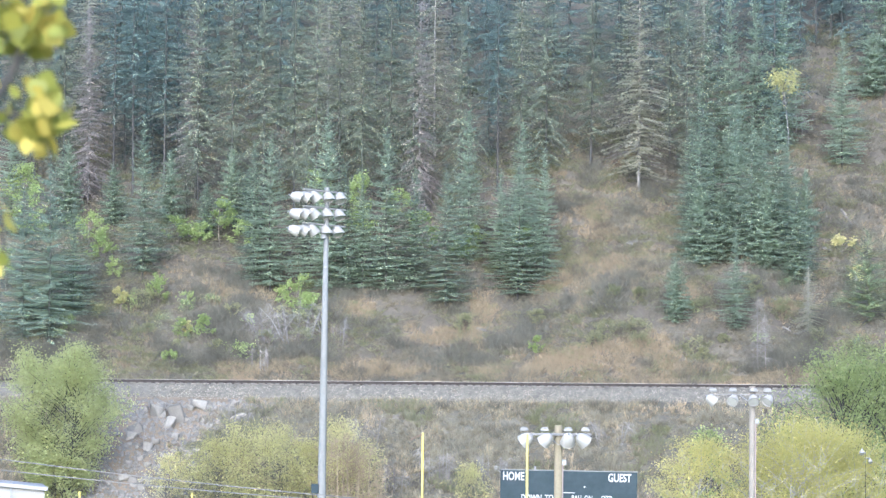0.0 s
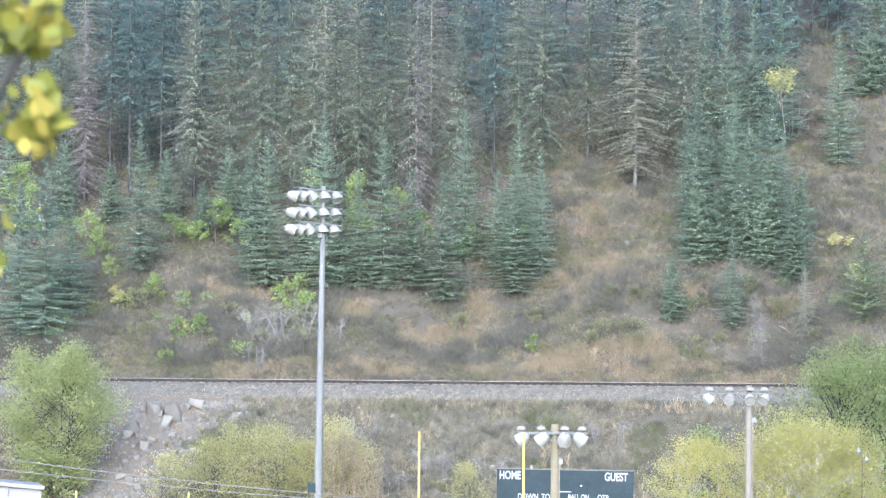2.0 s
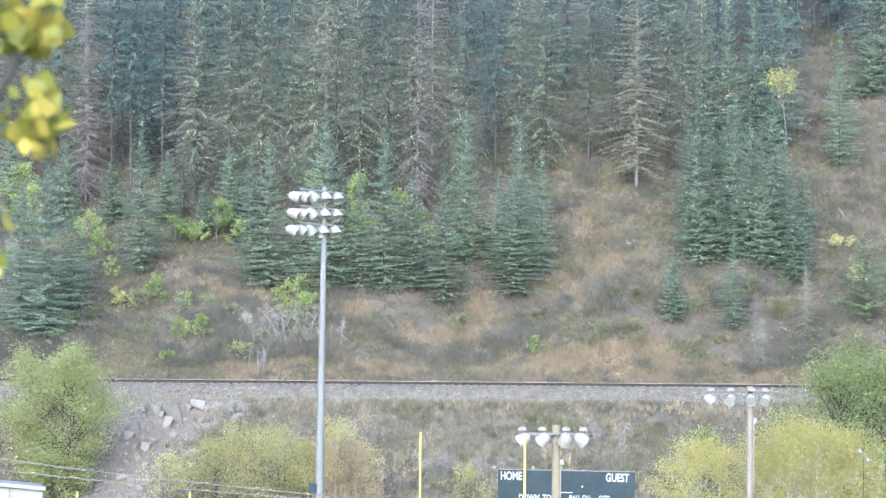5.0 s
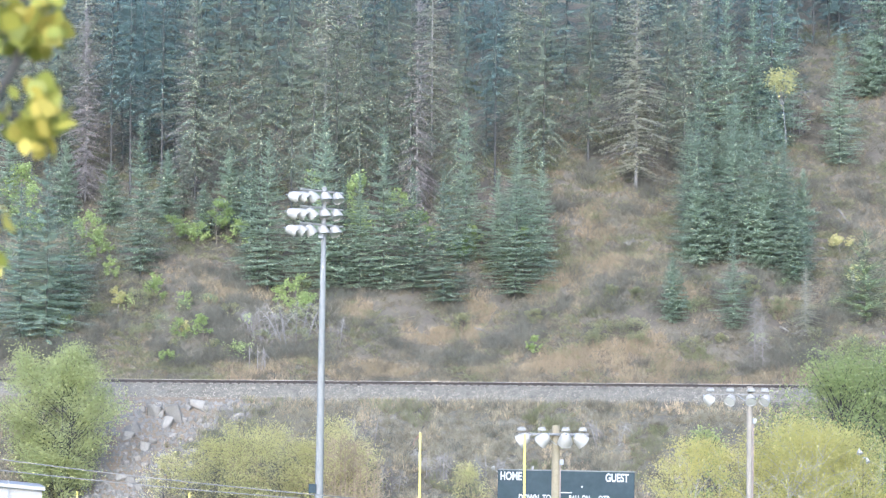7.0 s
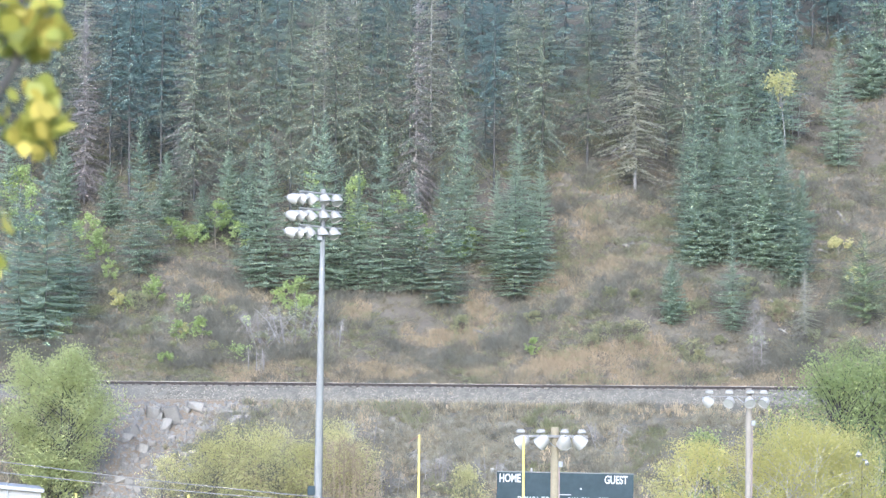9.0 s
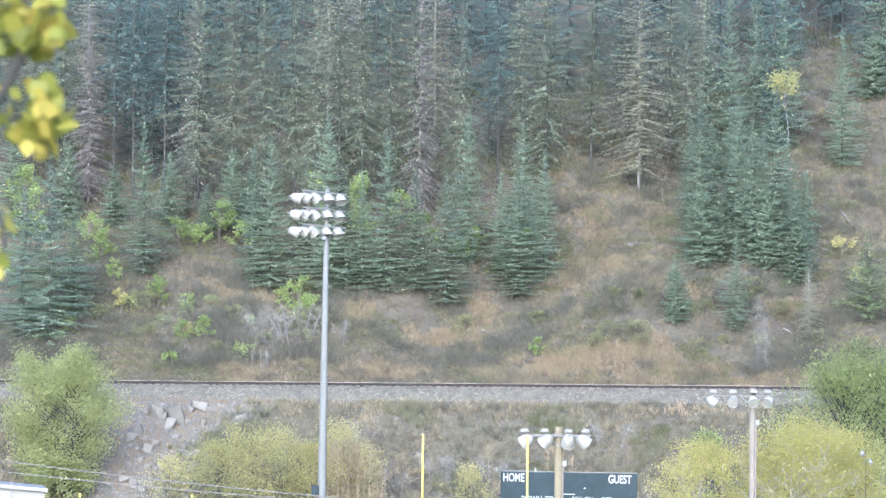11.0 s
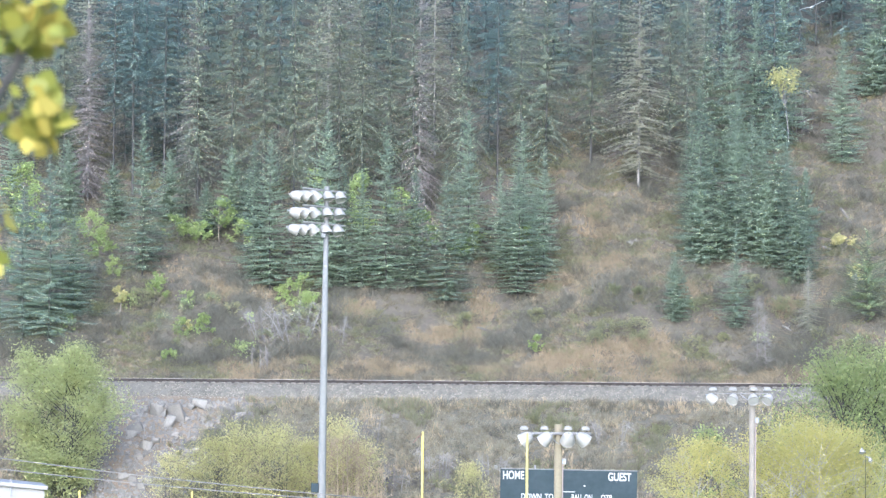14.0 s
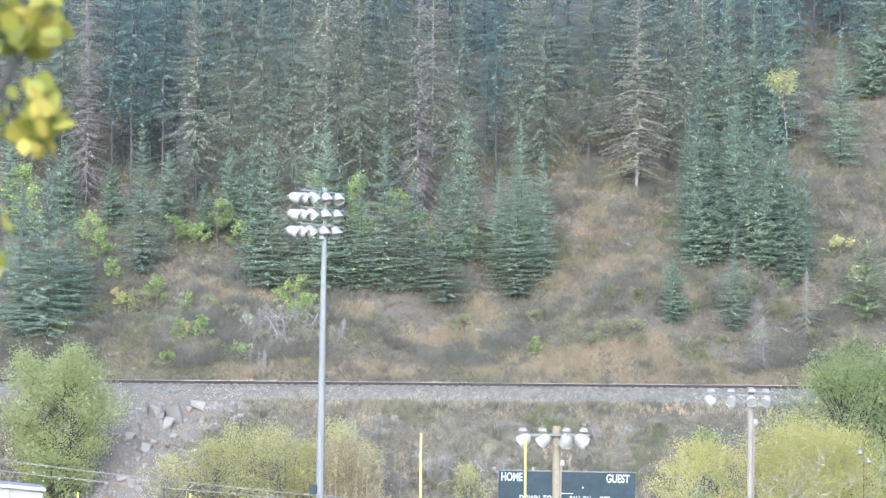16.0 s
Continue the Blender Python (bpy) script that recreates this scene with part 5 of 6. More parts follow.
# ---- rocks on the bank ----
def boulder(x, y, w, h, seed, turn=0.0, deep=0.7):
    rng = np.random.default_rng(seed)
    bm = bmesh.new()
    pts = rng.uniform(-0.5, 0.5, (20, 3))
    pts[:, 0] = np.sign(pts[:, 0]) * np.abs(pts[:, 0]) ** 0.6 * 0.66
    pts[:, 2] = np.sign(pts[:, 2]) * np.abs(pts[:, 2]) ** 0.6 * 0.66
    for p in pts:
        bm.verts.new((p[0] * w, p[1] * w * deep, p[2] * h))
    bmesh.ops.convex_hull(bm, input=bm.verts[:])
    for v in [v for v in bm.verts if not v.link_faces]:
        bm.verts.remove(v)
    bmesh.ops.bevel(bm, geom=bm.edges[:], offset=0.05 * min(w, h), segments=1, affect="EDGES")
    bmesh.ops.triangulate(bm, faces=bm.faces[:])
    me = bpy.data.meshes.new("boulder")
    bm.to_mesh(me)
    bm.free()
    me.materials.append(MAT["boulder"])
    ob = new("boulder", me)
    ob.matrix_world = pose(x, y, ground(x, y) + 0.18 * h, 0, turn, 0)
    tagged(ob, "pale grey angular limestone boulder on the gravel bank", "boulder", "boulders on the bank")


boulder(-18.88, 279.40, 1.21, 1.50, 3, 8)
boulder(-17.54, 278.95, 1.33, 1.96, 4, -15)
boulder(-17.95, 278.50, 0.96, 1.27, 5, 20)
boulder(-16.14, 280.55, 1.33, 0.93, 6, 10)
boulder(-16.65, 280.20, 0.73, 0.70, 7, 0)
boulder(-15.38, 280.30, 0.73, 0.58, 8, 0)
boulder(-20.16, 278.15, 1.33, 0.93, 9, -25)
boulder(-20.38, 277.15, 0.96, 0.70, 10, 10)
boulder(-19.15, 275.60, 0.96, 0.81, 11, 15)
boulder(-18.75, 276.70, 0.73, 0.58, 12, 0)
boulder(-16.63, 275.45, 1.21, 0.81, 13, 10)
boulder(-17.04, 276.05, 0.85, 0.58, 14, -10)
boulder(-16.09, 275.75, 0.85, 0.70, 15, 0)
boulder(-16.17, 274.10, 0.85, 0.81, 16, 20)
boulder(-20.41, 273.00, 1.08, 0.70, 17, 0)
boulder(-19.92, 272.85, 0.73, 0.58, 18, 0)
boulder(-18.90, 272.80, 0.96, 0.58, 19, 0)
boulder(-13.33, 279.25, 0.96, 0.58, 20, 0)
boulder(-13.79, 280.80, 0.73, 0.46, 21, 0)
boulder(-21.15, 280.25, 0.60, 0.46, 22, 0)
boulder(-20.33, 279.35, 0.60, 0.46, 23, 0)
boulder(-21.47, 278.15, 0.48, 0.40, 24, 0)
boulder(-17.51, 277.55, 0.73, 0.46, 25, 0)
boulder(-15.74, 278.85, 0.55, 0.40, 26, 0)
boulder(-19.64, 280.00, 0.48, 0.53, 27, 0)
boulder(-18.38, 279.25, 0.55, 0.64, 28, 0)
boulder(-22.06, 280.70, 0.55, 0.40, 29, 0)
boulder(-19.30, 271.95, 0.73, 0.53, 30, 0)
boulder(-16.79, 278.90, 0.48, 0.46, 31, 0)
boulder(0.33, 277.70, 0.45, 0.31, 60, 0)
boulder(13.70, 308.55, 0.78, 0.38, 61, 0)
boulder(-3.04, 279.20, 0.65, 0.38, 62, 0)
boulder(27.06, 307.45, 0.65, 0.38, 63, 0)


def rubble():
    rng = np.random.default_rng(31)
    s = Shape()
    for _ in range(8200):
        y = rng.uniform(267, 281.2)
        x = rng.uniform(-26, talus_edge(y) + 1.5)
        r = 0.03 + 0.2 * rng.uniform() ** 4
        z = ground(x, y) + 0.25 * r
        tilt = (ground(x, y + 0.3) - ground(x, y - 0.3)) / 0.6
        pts = [(x + r * dx * rng.uniform(0.6, 1.4), y + r * dy, z + r * dz * rng.uniform(0.5, 1.2) + r * tilt * dy) for dx, dy, dz in ((1, -0.4, 0), (-0.1, -1, -0.3), (-1, 0.1, 0), (0, 0.9, 0), (0.1, -0.3, 0.9), (0, 0, -0.8))]
        s.add(pts, ((0, 3, 4), (3, 2, 4), (2, 1, 4), (1, 0, 4), (3, 0, 5), (2, 3, 5), (1, 2, 5), (0, 1, 5)))
    tagged(part("rubble", s, "rubble"), "loose pale stones scattered over the gravel bank", "gravel", kind="stuff")


rubble()
stone_rng = random.Random(12)
for stone in range(170):
    sy = stone_rng.uniform(269, 281)
    sw = 0.18 + 0.5 * stone_rng.random() ** 2.5
    boulder(stone_rng.uniform(-23.5, talus_edge(sy) + 0.8), sy, sw, sw * stone_rng.uniform(0.5, 0.9), 200 + stone, stone_rng.uniform(-30, 30))


# ---- floodlight mast ----
def aim(place, azimuth, down):
    """A pose whose +z is the way a lamp shines: azimuth in degrees from +x, down below level."""
    a, d = radians(azimuth), radians(down)
    way = Vector((math.cos(a) * math.cos(d), math.sin(a) * math.cos(d), -math.sin(d)))
    return Matrix.Translation(place) @ way.to_track_quat("Z", "Y").to_matrix().to_4x4()


def floodlight(parent, place, azimuth, down, r=0.32, visor=True, arm_point=None):
    m = aim(place, azimuth, down)
    d = 1.4 * r  # depth of the bell behind its mouth
    bell = Shape().lathe([(0.0, -d), (r * 0.34, -0.97 * d), (r * 0.58, -0.84 * d), (r * 0.8, -0.56 * d), (r * 0.93, -0.24 * d), (r * 0.98, 0.02), (r, 0.07), (r * 1.05, 0.085), (r * 0.96, 0.075), (r * 0.9, 0.0)], m, 18)
    if visor:
        n = 9
        ring = []
        for k in range(n):
            a = radians(10 + 160 * k / (n - 1))
            reach = 0.09 + 0.14 * math.sin(a)
            up = m.to_3x3() @ Vector((0, 1, 0))
            sign = 1 if up.z > 0 else -1
            for z in (0.06, reach):
                ring.append(m @ Vector((r * 1.03 * math.cos(a), sign * r * 1.03 * math.sin(a), z)))
            for z in (reach, 0.06):
                ring.append(m @ Vector((r * 1.0 * math.cos(a), sign * r * 1.0 * math.sin(a), z)))
        bell.add(ring, [(4 * k + j, 4 * k + 4 + j, 4 * k + 4 + (j + 1) % 4, 4 * k + (j + 1) % 4) for k in range(n - 1) for j in range(4)])
    lamp = part("floodlight", bell, "white_shell", parent, "white bell-shaped floodlight", smooth=False)
    part("lens", Shape().lathe([(r * 0.93, 0.035), (r * 0.7, 0.05), (r * 0.4, 0.06), (0.0, 0.065)], m, 18), "lamp_glass", lamp, "dull lens glass")
    hold = Shape().box((0.05, 0.05, 0.2), m @ pose(0, 0, -d))
    if arm_point:
        hold.tube([m @ Vector((0, 0, -d)), Vector(arm_point)], 0.03, 5)
    part("bracket", hold, "grey_case", lamp)
    return lamp


def light_mast():
    x, y = -5.42, 190.0
    mast = thing("floodlight_mast", "tall grey steel floodlight mast with three rows of white lamps", "light mast", pose(x, y, 0, 0, 0.45, 0))
    top = 20.58
    part("pole", Shape().tube([(0, 0, 0), (0, 0, 6), (0, 0, 14), (0, 0, top)], [0.235, 0.2, 0.15, 0.095], 12), "steel", mast, "grey tapered steel pole", smooth=True)
    part("base_plate", Shape().box((0.7, 0.7, 0.05), pose(0, 0, 0.03), 0.01), "steel", mast)
    part("collar", Shape().lathe([(0.0, top + 0.06), (0.12, top + 0.05), (0.13, top - 0.12), (0.1, top - 0.14)], None, 12), "steel", mast)
    part("junction_box", Shape().box((0.22, 0.16, 0.22), pose(-0.12, -0.16, top - 2.15), 0.02), "grey_case", mast)
    part("switch_box", Shape().box((0.34, 0.26, 0.42), pose(-0.3, -0.1, 7.05), 0.03).box((0.1, 0.08, 0.08), pose(-0.14, -0.05, 7.1)), "board_face", mast, "dark switch box")
    part("tag", Shape().box((0.09, 0.01, 0.09), pose(0.0, -0.155, top - 3.55)), "white_shell", mast, "small white tag")
    way = Vector((0.66, 0.75, 0)).normalized()
    for row in range(3):
        z = top - 0.13 - 0.755 * row
        a, b = -1.55, 1.25
        arm = Shape().tube([way * a + Vector((0, 0, z + 0.03)), way * b + Vector((0, 0, z - 0.05))], 0.05, 6)
        part("crossarm", arm, "case_white", mast)
        for k, (sx, az, dn) in enumerate(((-1.26, 16, 12), (-0.9, 20, 20), (-0.5, 34, 42), (0.07, -52, 50), (0.6, -58, 44))):
            spot = Vector((sx - 0.045 * row + 0.02, sx * 0.9 - 0.2, z - 0.33))
            floodlight(mast, spot, az + 4 * row - 4, dn + 2 * row, 0.26, True, way * (sx * 0.95 + 0.1) + Vector((0, 0, z)))
    return mast


light_mast()


def wooden_light_pole(x, y, top, left, right, spots, label, box_drop, wood="pole_wood", girth=0.19, arm_size=0.12, bell=0.34):
    pole = thing("wooden_light_pole", label, "light pole", pose(x, y, 0), "wooden light poles by the field")
    part("pole", Shape().tube([(0, 0, 0), (0.01, 0, 4), (0, 0, top)], [girth * 1.15, girth * 1.08, girth], 12), wood, pole, "weathered wooden pole", smooth=True)
    az = top - 0.42
    part("crossarm", Shape().box((right - left, 0.11, arm_size), pose((left + right) / 2, -0.22, az), 0.01), "arm_wood", pole, "grey wooden crossarm")
    part("conduit", Shape().tube([(girth + 0.03, -0.1, 0), (girth + 0.02, -0.1, top - box_drop)], 0.03, 6), "conduit", pole, "pale conduit pipe")
    part("junction_box", Shape().box((0.2, 0.14, 0.26), pose(girth + 0.08, -0.12, top - box_drop), 0.02), "grey_case", pole, "small white junction box")
    part("brace", Shape().tube([(left * 0.3, -0.2, az - 0.03), (0, -0.18, az - 0.5)], 0.02, 4).tube([(right * 0.42, -0.2, az - 0.03), (0, -0.18, az - 0.5)], 0.02, 4), "grey_case", pole)
    for sx, azim, down, kind in spots:
        base = Vector((sx, -0.3, az))
        lamp = floodlight(pole, base + Vector((0, -0.12, -0.33)), azim, down, bell, False, base)
        part("ballast_case", Shape().box((0.4, 0.32, 0.13), pose(sx + 0.02, -0.22, az + 0.2), 0.04).box((0.3, 0.24, 0.08), pose(sx + 0.02, -0.22, az + 0.29), 0.02), "case_white", lamp, "pale grey ballast case")
    return pole


wooden_light_pole(5.44, 196.0, 9.96, -1.75, 1.52,
                  ((-1.62, 160, 34, 0), (-0.68, 150, 40, 0), (0.42, 95, 42, 0), (1.22, 24, 38, 0)), "tan wooden pole with crossarm and four white floodlights", 1.72)
wooden_light_pole(15.69, 213.0, 11.89, -2.1, 1.05,
                  ((-2.03, 25, 36, 0), (-1.03, -118, 34, 0), (0.03, -84, 40, 0), (0.72, -130, 36, 0)), "weathered grey wooden pole with four white floodlights", 1.75, "grey_pole", 0.155, 0.05, 0.28)


# ---- scoreboard ----
def lettering(word, size, x, z, parent, squeeze=0.8, y=-0.102):
    curve = bpy.data.curves.new("lettering", "FONT")
    curve.body, curve.size, curve.extrude, curve.offset = word, size, 0.004, 0.03 * size
    curve.align_x = "LEFT"
    tmp = bpy.data.objects.new("lettering", curve)
    me = bpy.data.meshes.new_from_object(tmp)
    bpy.data.objects.remove(tmp)
    me.materials.append(MAT["board_paint"])
    ob = new("lettering", me)
    ob.parent = parent
    ob.matrix_local = pose(x, y, z, 90, 0, 0) @ Matrix.Diagonal((squeeze, 1, 1, 1))
    return tagged(ob, "white painted word " + word)


def scoreboard():
    d = 215.0
    s = d / 7459.0
    x0, z0 = 3.03, 7.53
    wide = 10.00 - x0
    board = thing("scoreboard", "dark green football scoreboard with white lettering", "scoreboard", pose(x0, d, z0, 0, 0.6, 0))
    part("panel", Shape().box((wide, 0.2, 2.6), pose(wide / 2, 0, -1.3), 0.02), "board_face", board)
    for f in (0.18, 0.82):
        part("post", Shape().box((0.2, 0.25, z0 - 0.1), pose(wide * f, 0.26, -z0 / 2 - 0.05)), "steel", board)
    part("rim", Shape().box((wide + 0.04, 0.26, 0.05), pose(wide / 2, 0, 0.027)), "steel", board, "thin grey top rim")
    for word, size, px, py, sq in (("HOME", 0.58, 4, 17, 0.67), ("GUEST", 0.58, 190, 17, 0.68), ("DOWN", 0.40, 37, 52, 0.78), ("TO", 0.40, 79, 52, 0.78), ("BALL ON", 0.40, 126, 52, 0.66), ("QTR", 0.40, 178, 52, 0.74)):
        lettering(word, size, px * s, -py * s, board, sq)
    part("digit_frame", Shape().box((24 * s, 0.01, 0.05), pose(120 * s, -0.103, -38 * s)), "board_paint", board, "white digit frame line")
    part("indicator", Shape().lathe([(0.0, 0.012), (0.055, 0.008), (0.055, 0)], pose(149 * s, -0.1, -27 * s, 90, 0, 0), 10), "board_paint", board, "small white indicator lamp")
    part("horn", Shape().lathe([(0.0, -0.1), (0.08, -0.05), (0.1, 0.06), (0, 0.1)], pose(-8 * s, 0, 0.1), 8).tube([(-8 * s, 0, 0.05), (0.05, 0, -0.15)], 0.02, 5), "white_shell", board, "small white horn")
    part("horn", Shape().lathe([(0.0, -0.1), (0.07, -0.08), (0.05, 0.1), (0, 0.12)], pose(61 * s, 0, 0.12), 8), "white_shell", board, "small white horn")


scoreboard()


# ---- goals ----
def goal(xa, ya, xb, yb, top, bar_z, label, group):
    cx, cy = (xa + xb) / 2, (ya + yb) / 2
    g = thing("goal_post", label, "goal post", pose(cx, cy, 0), group)
    a, b = Vector((xa - cx, ya - cy, 0)), Vector((xb - cx, yb - cy, 0))
    up = Vector((0, 0, 1))
    for p in (a, b):
        part("upright", Shape().tube([p + up * bar_z, p + up * top], 0.055, 10), "goal", g)
        part("cap", Shape().lathe([(0.055, top), (0.04, top + 0.02), (0, top + 0.03)], Matrix.Translation(p), 10), "goal", g)
    part("crossbar", Shape().tube([a + up * bar_z, b + up * bar_z], 0.075, 10), "goal", g)
    side = (b - a).normalized().cross(up) * -1.6
    part("gooseneck", Shape().tube([side, side + up * 1.6, side * 0.6 + up * 2.5, up * bar_z], 0.09, 10), "goal", g)
    return g


GOAL_TOP = 9.61
goal(-0.83, 188.0, 3.77, 185.0, GOAL_TOP, 3.05, "yellow football goal post with tall uprights", "goals on the field")
goal(-17.54, 205.0, -12.02, 204.0, 6.46, 3.05, "yellow football goal post with short uprights", "goals on the field")

streamer = thing("ribbon", "faded red wind ribbon tied to a goal upright", "ribbon", pose(-0.83, 187.93, GOAL_TOP - 0.06))
near_piece = part("strip", Shape().box((0.3, 0.012, 0.03), pose(-0.15, 0, 0)), "ribbon", streamer)
far_piece = part("strip_end", Shape().box((0.3, 0.012, 0.022), pose(-0.15, 0, 0)), "ribbon", near_piece)
far_piece.location = (-0.3, 0, 0)


# ---- white shed, cables ----
def shed():
    d = 170.0
    right, top = -15.96, 7.45
    wide, deep, rise = 9.0, 6.0, 0.8
    b = thing("shed", "white metal-clad shed with a low sloping roof", "shed", pose(right, d, 0, 0, 0, 7.5))
    side = [(0, 0), (-wide, 0), (-wide, top + rise - 0.1), (0, top - 0.1)]
    wall = Shape().add([(x, y, z) for y in (0.05, deep) for x, z in side], [(0, 3, 2, 1), (4, 5, 6, 7), (0, 4, 7, 3), (1, 2, 6, 5), (2, 3, 7, 6), (0, 1, 5, 4)])
    part("wall", wall, "wall_white", b)
    lean = math.degrees(math.atan(rise / wide))
    part("roof_trim", Shape().box((wide + 0.25, deep + 0.25, 0.16), pose(-wide / 2 + 0.02, deep / 2 - 0.02, top + rise / 2 - 0.05, 0, lean, 0), 0.02), "wall_white", b, "white roof edge trim")
    for k in range(12):
        x = -0.4 - 0.7 * k
        part("seam", Shape().box((0.03, 0.03, top + rise * -x / wide - 0.25), pose(x, 0.04, (top + rise * -x / wide - 0.25) / 2)), "wall_white", b)
    part("vent_pipe", Shape().tube([(-1.35, -0.08, top - 0.4), (-1.35, -0.08, top + 0.3)], 0.03, 6), "grey_case", b)


shed()


def cables():
    poles = []
    for x, y, h in ((-34.0, 120.0, 12.6), (34.0, 120.0, 10.2)):
        p = thing("utility_pole", "wooden utility pole carrying two cables", "utility pole", pose(x, y, 0), "utility poles")
        part("pole", Shape().tube([(0, 0, 0), (0, 0, h)], [0.16, 0.12], 10), "pole_wood", p, smooth=True)
        poles.append(p)
    for k, (za, zb, sag) in enumerate(((9.38, 8.33, 0.12), (9.07, 8.31, 0.1))):
        xa, xb = -12.55, (-2.09, -3.54)[k]
        slope = (zb - za) / (xb - xa)
        path = []
        for i in range(61):
            x = -34 + 68 * i / 60
            path.append((x, 120.0, za + slope * (x - xa) + 0.0022 * (x - xa) * (x - xb)))
        c = part("cable", Shape().tube(path, 0.017, 5), "cable")
        tagged(c, "pale sagging overhead cable", "cable", "overhead cables")


cables()


def track_wire():
    for x in (-38.0, 38.0):
        p = thing("utility_pole", "wooden telegraph pole beside the railway", "utility pole", pose(x, 288.9, 11.0), "utility poles")
        part("pole", Shape().tube([(0, 0, -0.5), (0, 0, 6.2)], [0.14, 0.1], 8), "pole_wood", p, smooth=True)
    mid = 15.93
    path = [(x, 288.9, mid - 0.35 + 0.0006 * x * x) for x in (-38 + 76 * i / 40 for i in range(41))]
    tagged(part("cable", Shape().tube(path, 0.006, 4), "cable"), "thin pale wire along the railway", "cable", "overhead cables")


track_wire()


def short_light_post():
    top = 8.46
    post = thing("light_post", "slim post with two small white floodlights", "light post", pose(22.82, 226.8, 0))
    part("pole", Shape().tube([(0, 0, 0), (0, 0, top - 0.2)], [0.022, 0.014], 8), "bark", post, smooth=True)
    floodlight(post, Vector((-0.22, -0.1, top - 0.05)), -100, 62, 0.14, False, (0, 0, top - 0.1))
    floodlight(post, Vector((0.24, -0.1, top - 0.5)), -80, 55, 0.11, False, (0, 0, top - 0.3))


short_light_post()


# ---- the near branch ----
NEAR = []


def near_tree():
    rng = np.random.default_rng(77)
    tree = thing("young_poplar", "young poplar with yellowing leaves beside the viewer", "tree", pose(-1.5, 6.0, ground(-1.5, 6.0)))
    part("trunk", Shape().tube([(0, 0, -0.2), (0.02, 0, 1.6), (0.0, 0, 3.2)], [0.05, 0.035, 0.01], 8), "bark", tree, smooth=True)
    branch = part("branch", Shape().tube([(0.0, 0, 1.75), (0.5, 0, 1.88), (0.86, 0, 2.015), (0.893, 0, 2.075), (0.9, 0, 2.2)], [0.012, 0.01, 0.008, 0.007, 0.003], 6)
                  .tube([(0.5, 0, 1.88), (0.82, 0, 2.0), (0.87, 0, 1.998), (0.905, 0, 1.99)], [0.007, 0.006, 0.005, 0.003], 5)
                  .tube([(0.5, 0, 1.88), (0.84, 0, 1.87), (0.87, 0, 1.85), (0.875, 0, 1.80)], [0.006, 0.005, 0.003, 0.002], 5), "bark", tree, smooth=True)
    blade = Shape()
    n = 9
    rim = [(0.5 * math.sin(math.pi * (k / (n - 1)) ** 0.8), k / (n - 1)) for k in range(n)]
    vs = [(0, t, -0.1 * t * t) for _, t in rim] + [(w, t, 0.08 * w - 0.1 * t * t) for w, t in rim] + [(-w, t, 0.08 * w - 0.1 * t * t) for w, t in rim]
    blade.add(vs, [f for k in range(n - 1) for f in ((k, n + k, n + k + 1, k + 1), (k + 1, 2 * n + k + 1, 2 * n + k, k))])
    me = blade.mesh("leaf", True)
    me.materials.append(MAT["near_leaf"])
    base = Vector((-1.5, 6.0, ground(-1.5, 6.0)))
    groups = ((-0.61, 6.00, 11.838, 0.05, 0.036, 90), (-0.59, 6.00, 11.822, 0.034, 0.016, 30), (-0.58, 6.00, 11.738, 0.02, 0.01, 12), (-0.58, 6.00, 11.7, 0.04, 0.018, 30), (-0.575, 6.00, 11.672, 0.022, 0.016, 14),
              (-0.64, 6.00, 11.49, 0.006, 0.012, 3), (-0.63, 6.00, 11.55, 0.012, 0.012, 3), (-0.70, 6.00, 11.80, 0.05, 0.06, 24))
    for gx, gy, gz, sx, sz, count in groups:
        for _ in range(count):
            p = Vector((gx + sx * 1.2 * rng.uniform(-1, 1), gy + rng.normal(0, 0.05), gz + sz * 1.25 * rng.uniform(-1, 1))) - base
            ob = part("leaf", me, "near_leaf", branch)
            s = rng.uniform(0.02, 0.038)
            ob.matrix_local = pose(*p, rng.uniform(-160, -20), rng.uniform(-60, 60), rng.uniform(0, 360)) @ Matrix.Diagonal((s, s, s, 1))
    spots = np.stack([rng.normal(-0.15, 0.22, 900).clip(-0.7, 0.6), rng.normal(0, 0.3, 900), rng.uniform(1.3, 3.3, 900)], axis=1)
    crown = quads_mesh("crown", leaves(rng, spots, 0.05, 0.2))
    crown.materials.append(MAT["near_leaf"])
    part("crown", crown, "near_leaf", tree)
    NEAR.append(branch)


near_tree()


# ---- the gull ----
GULL = {}


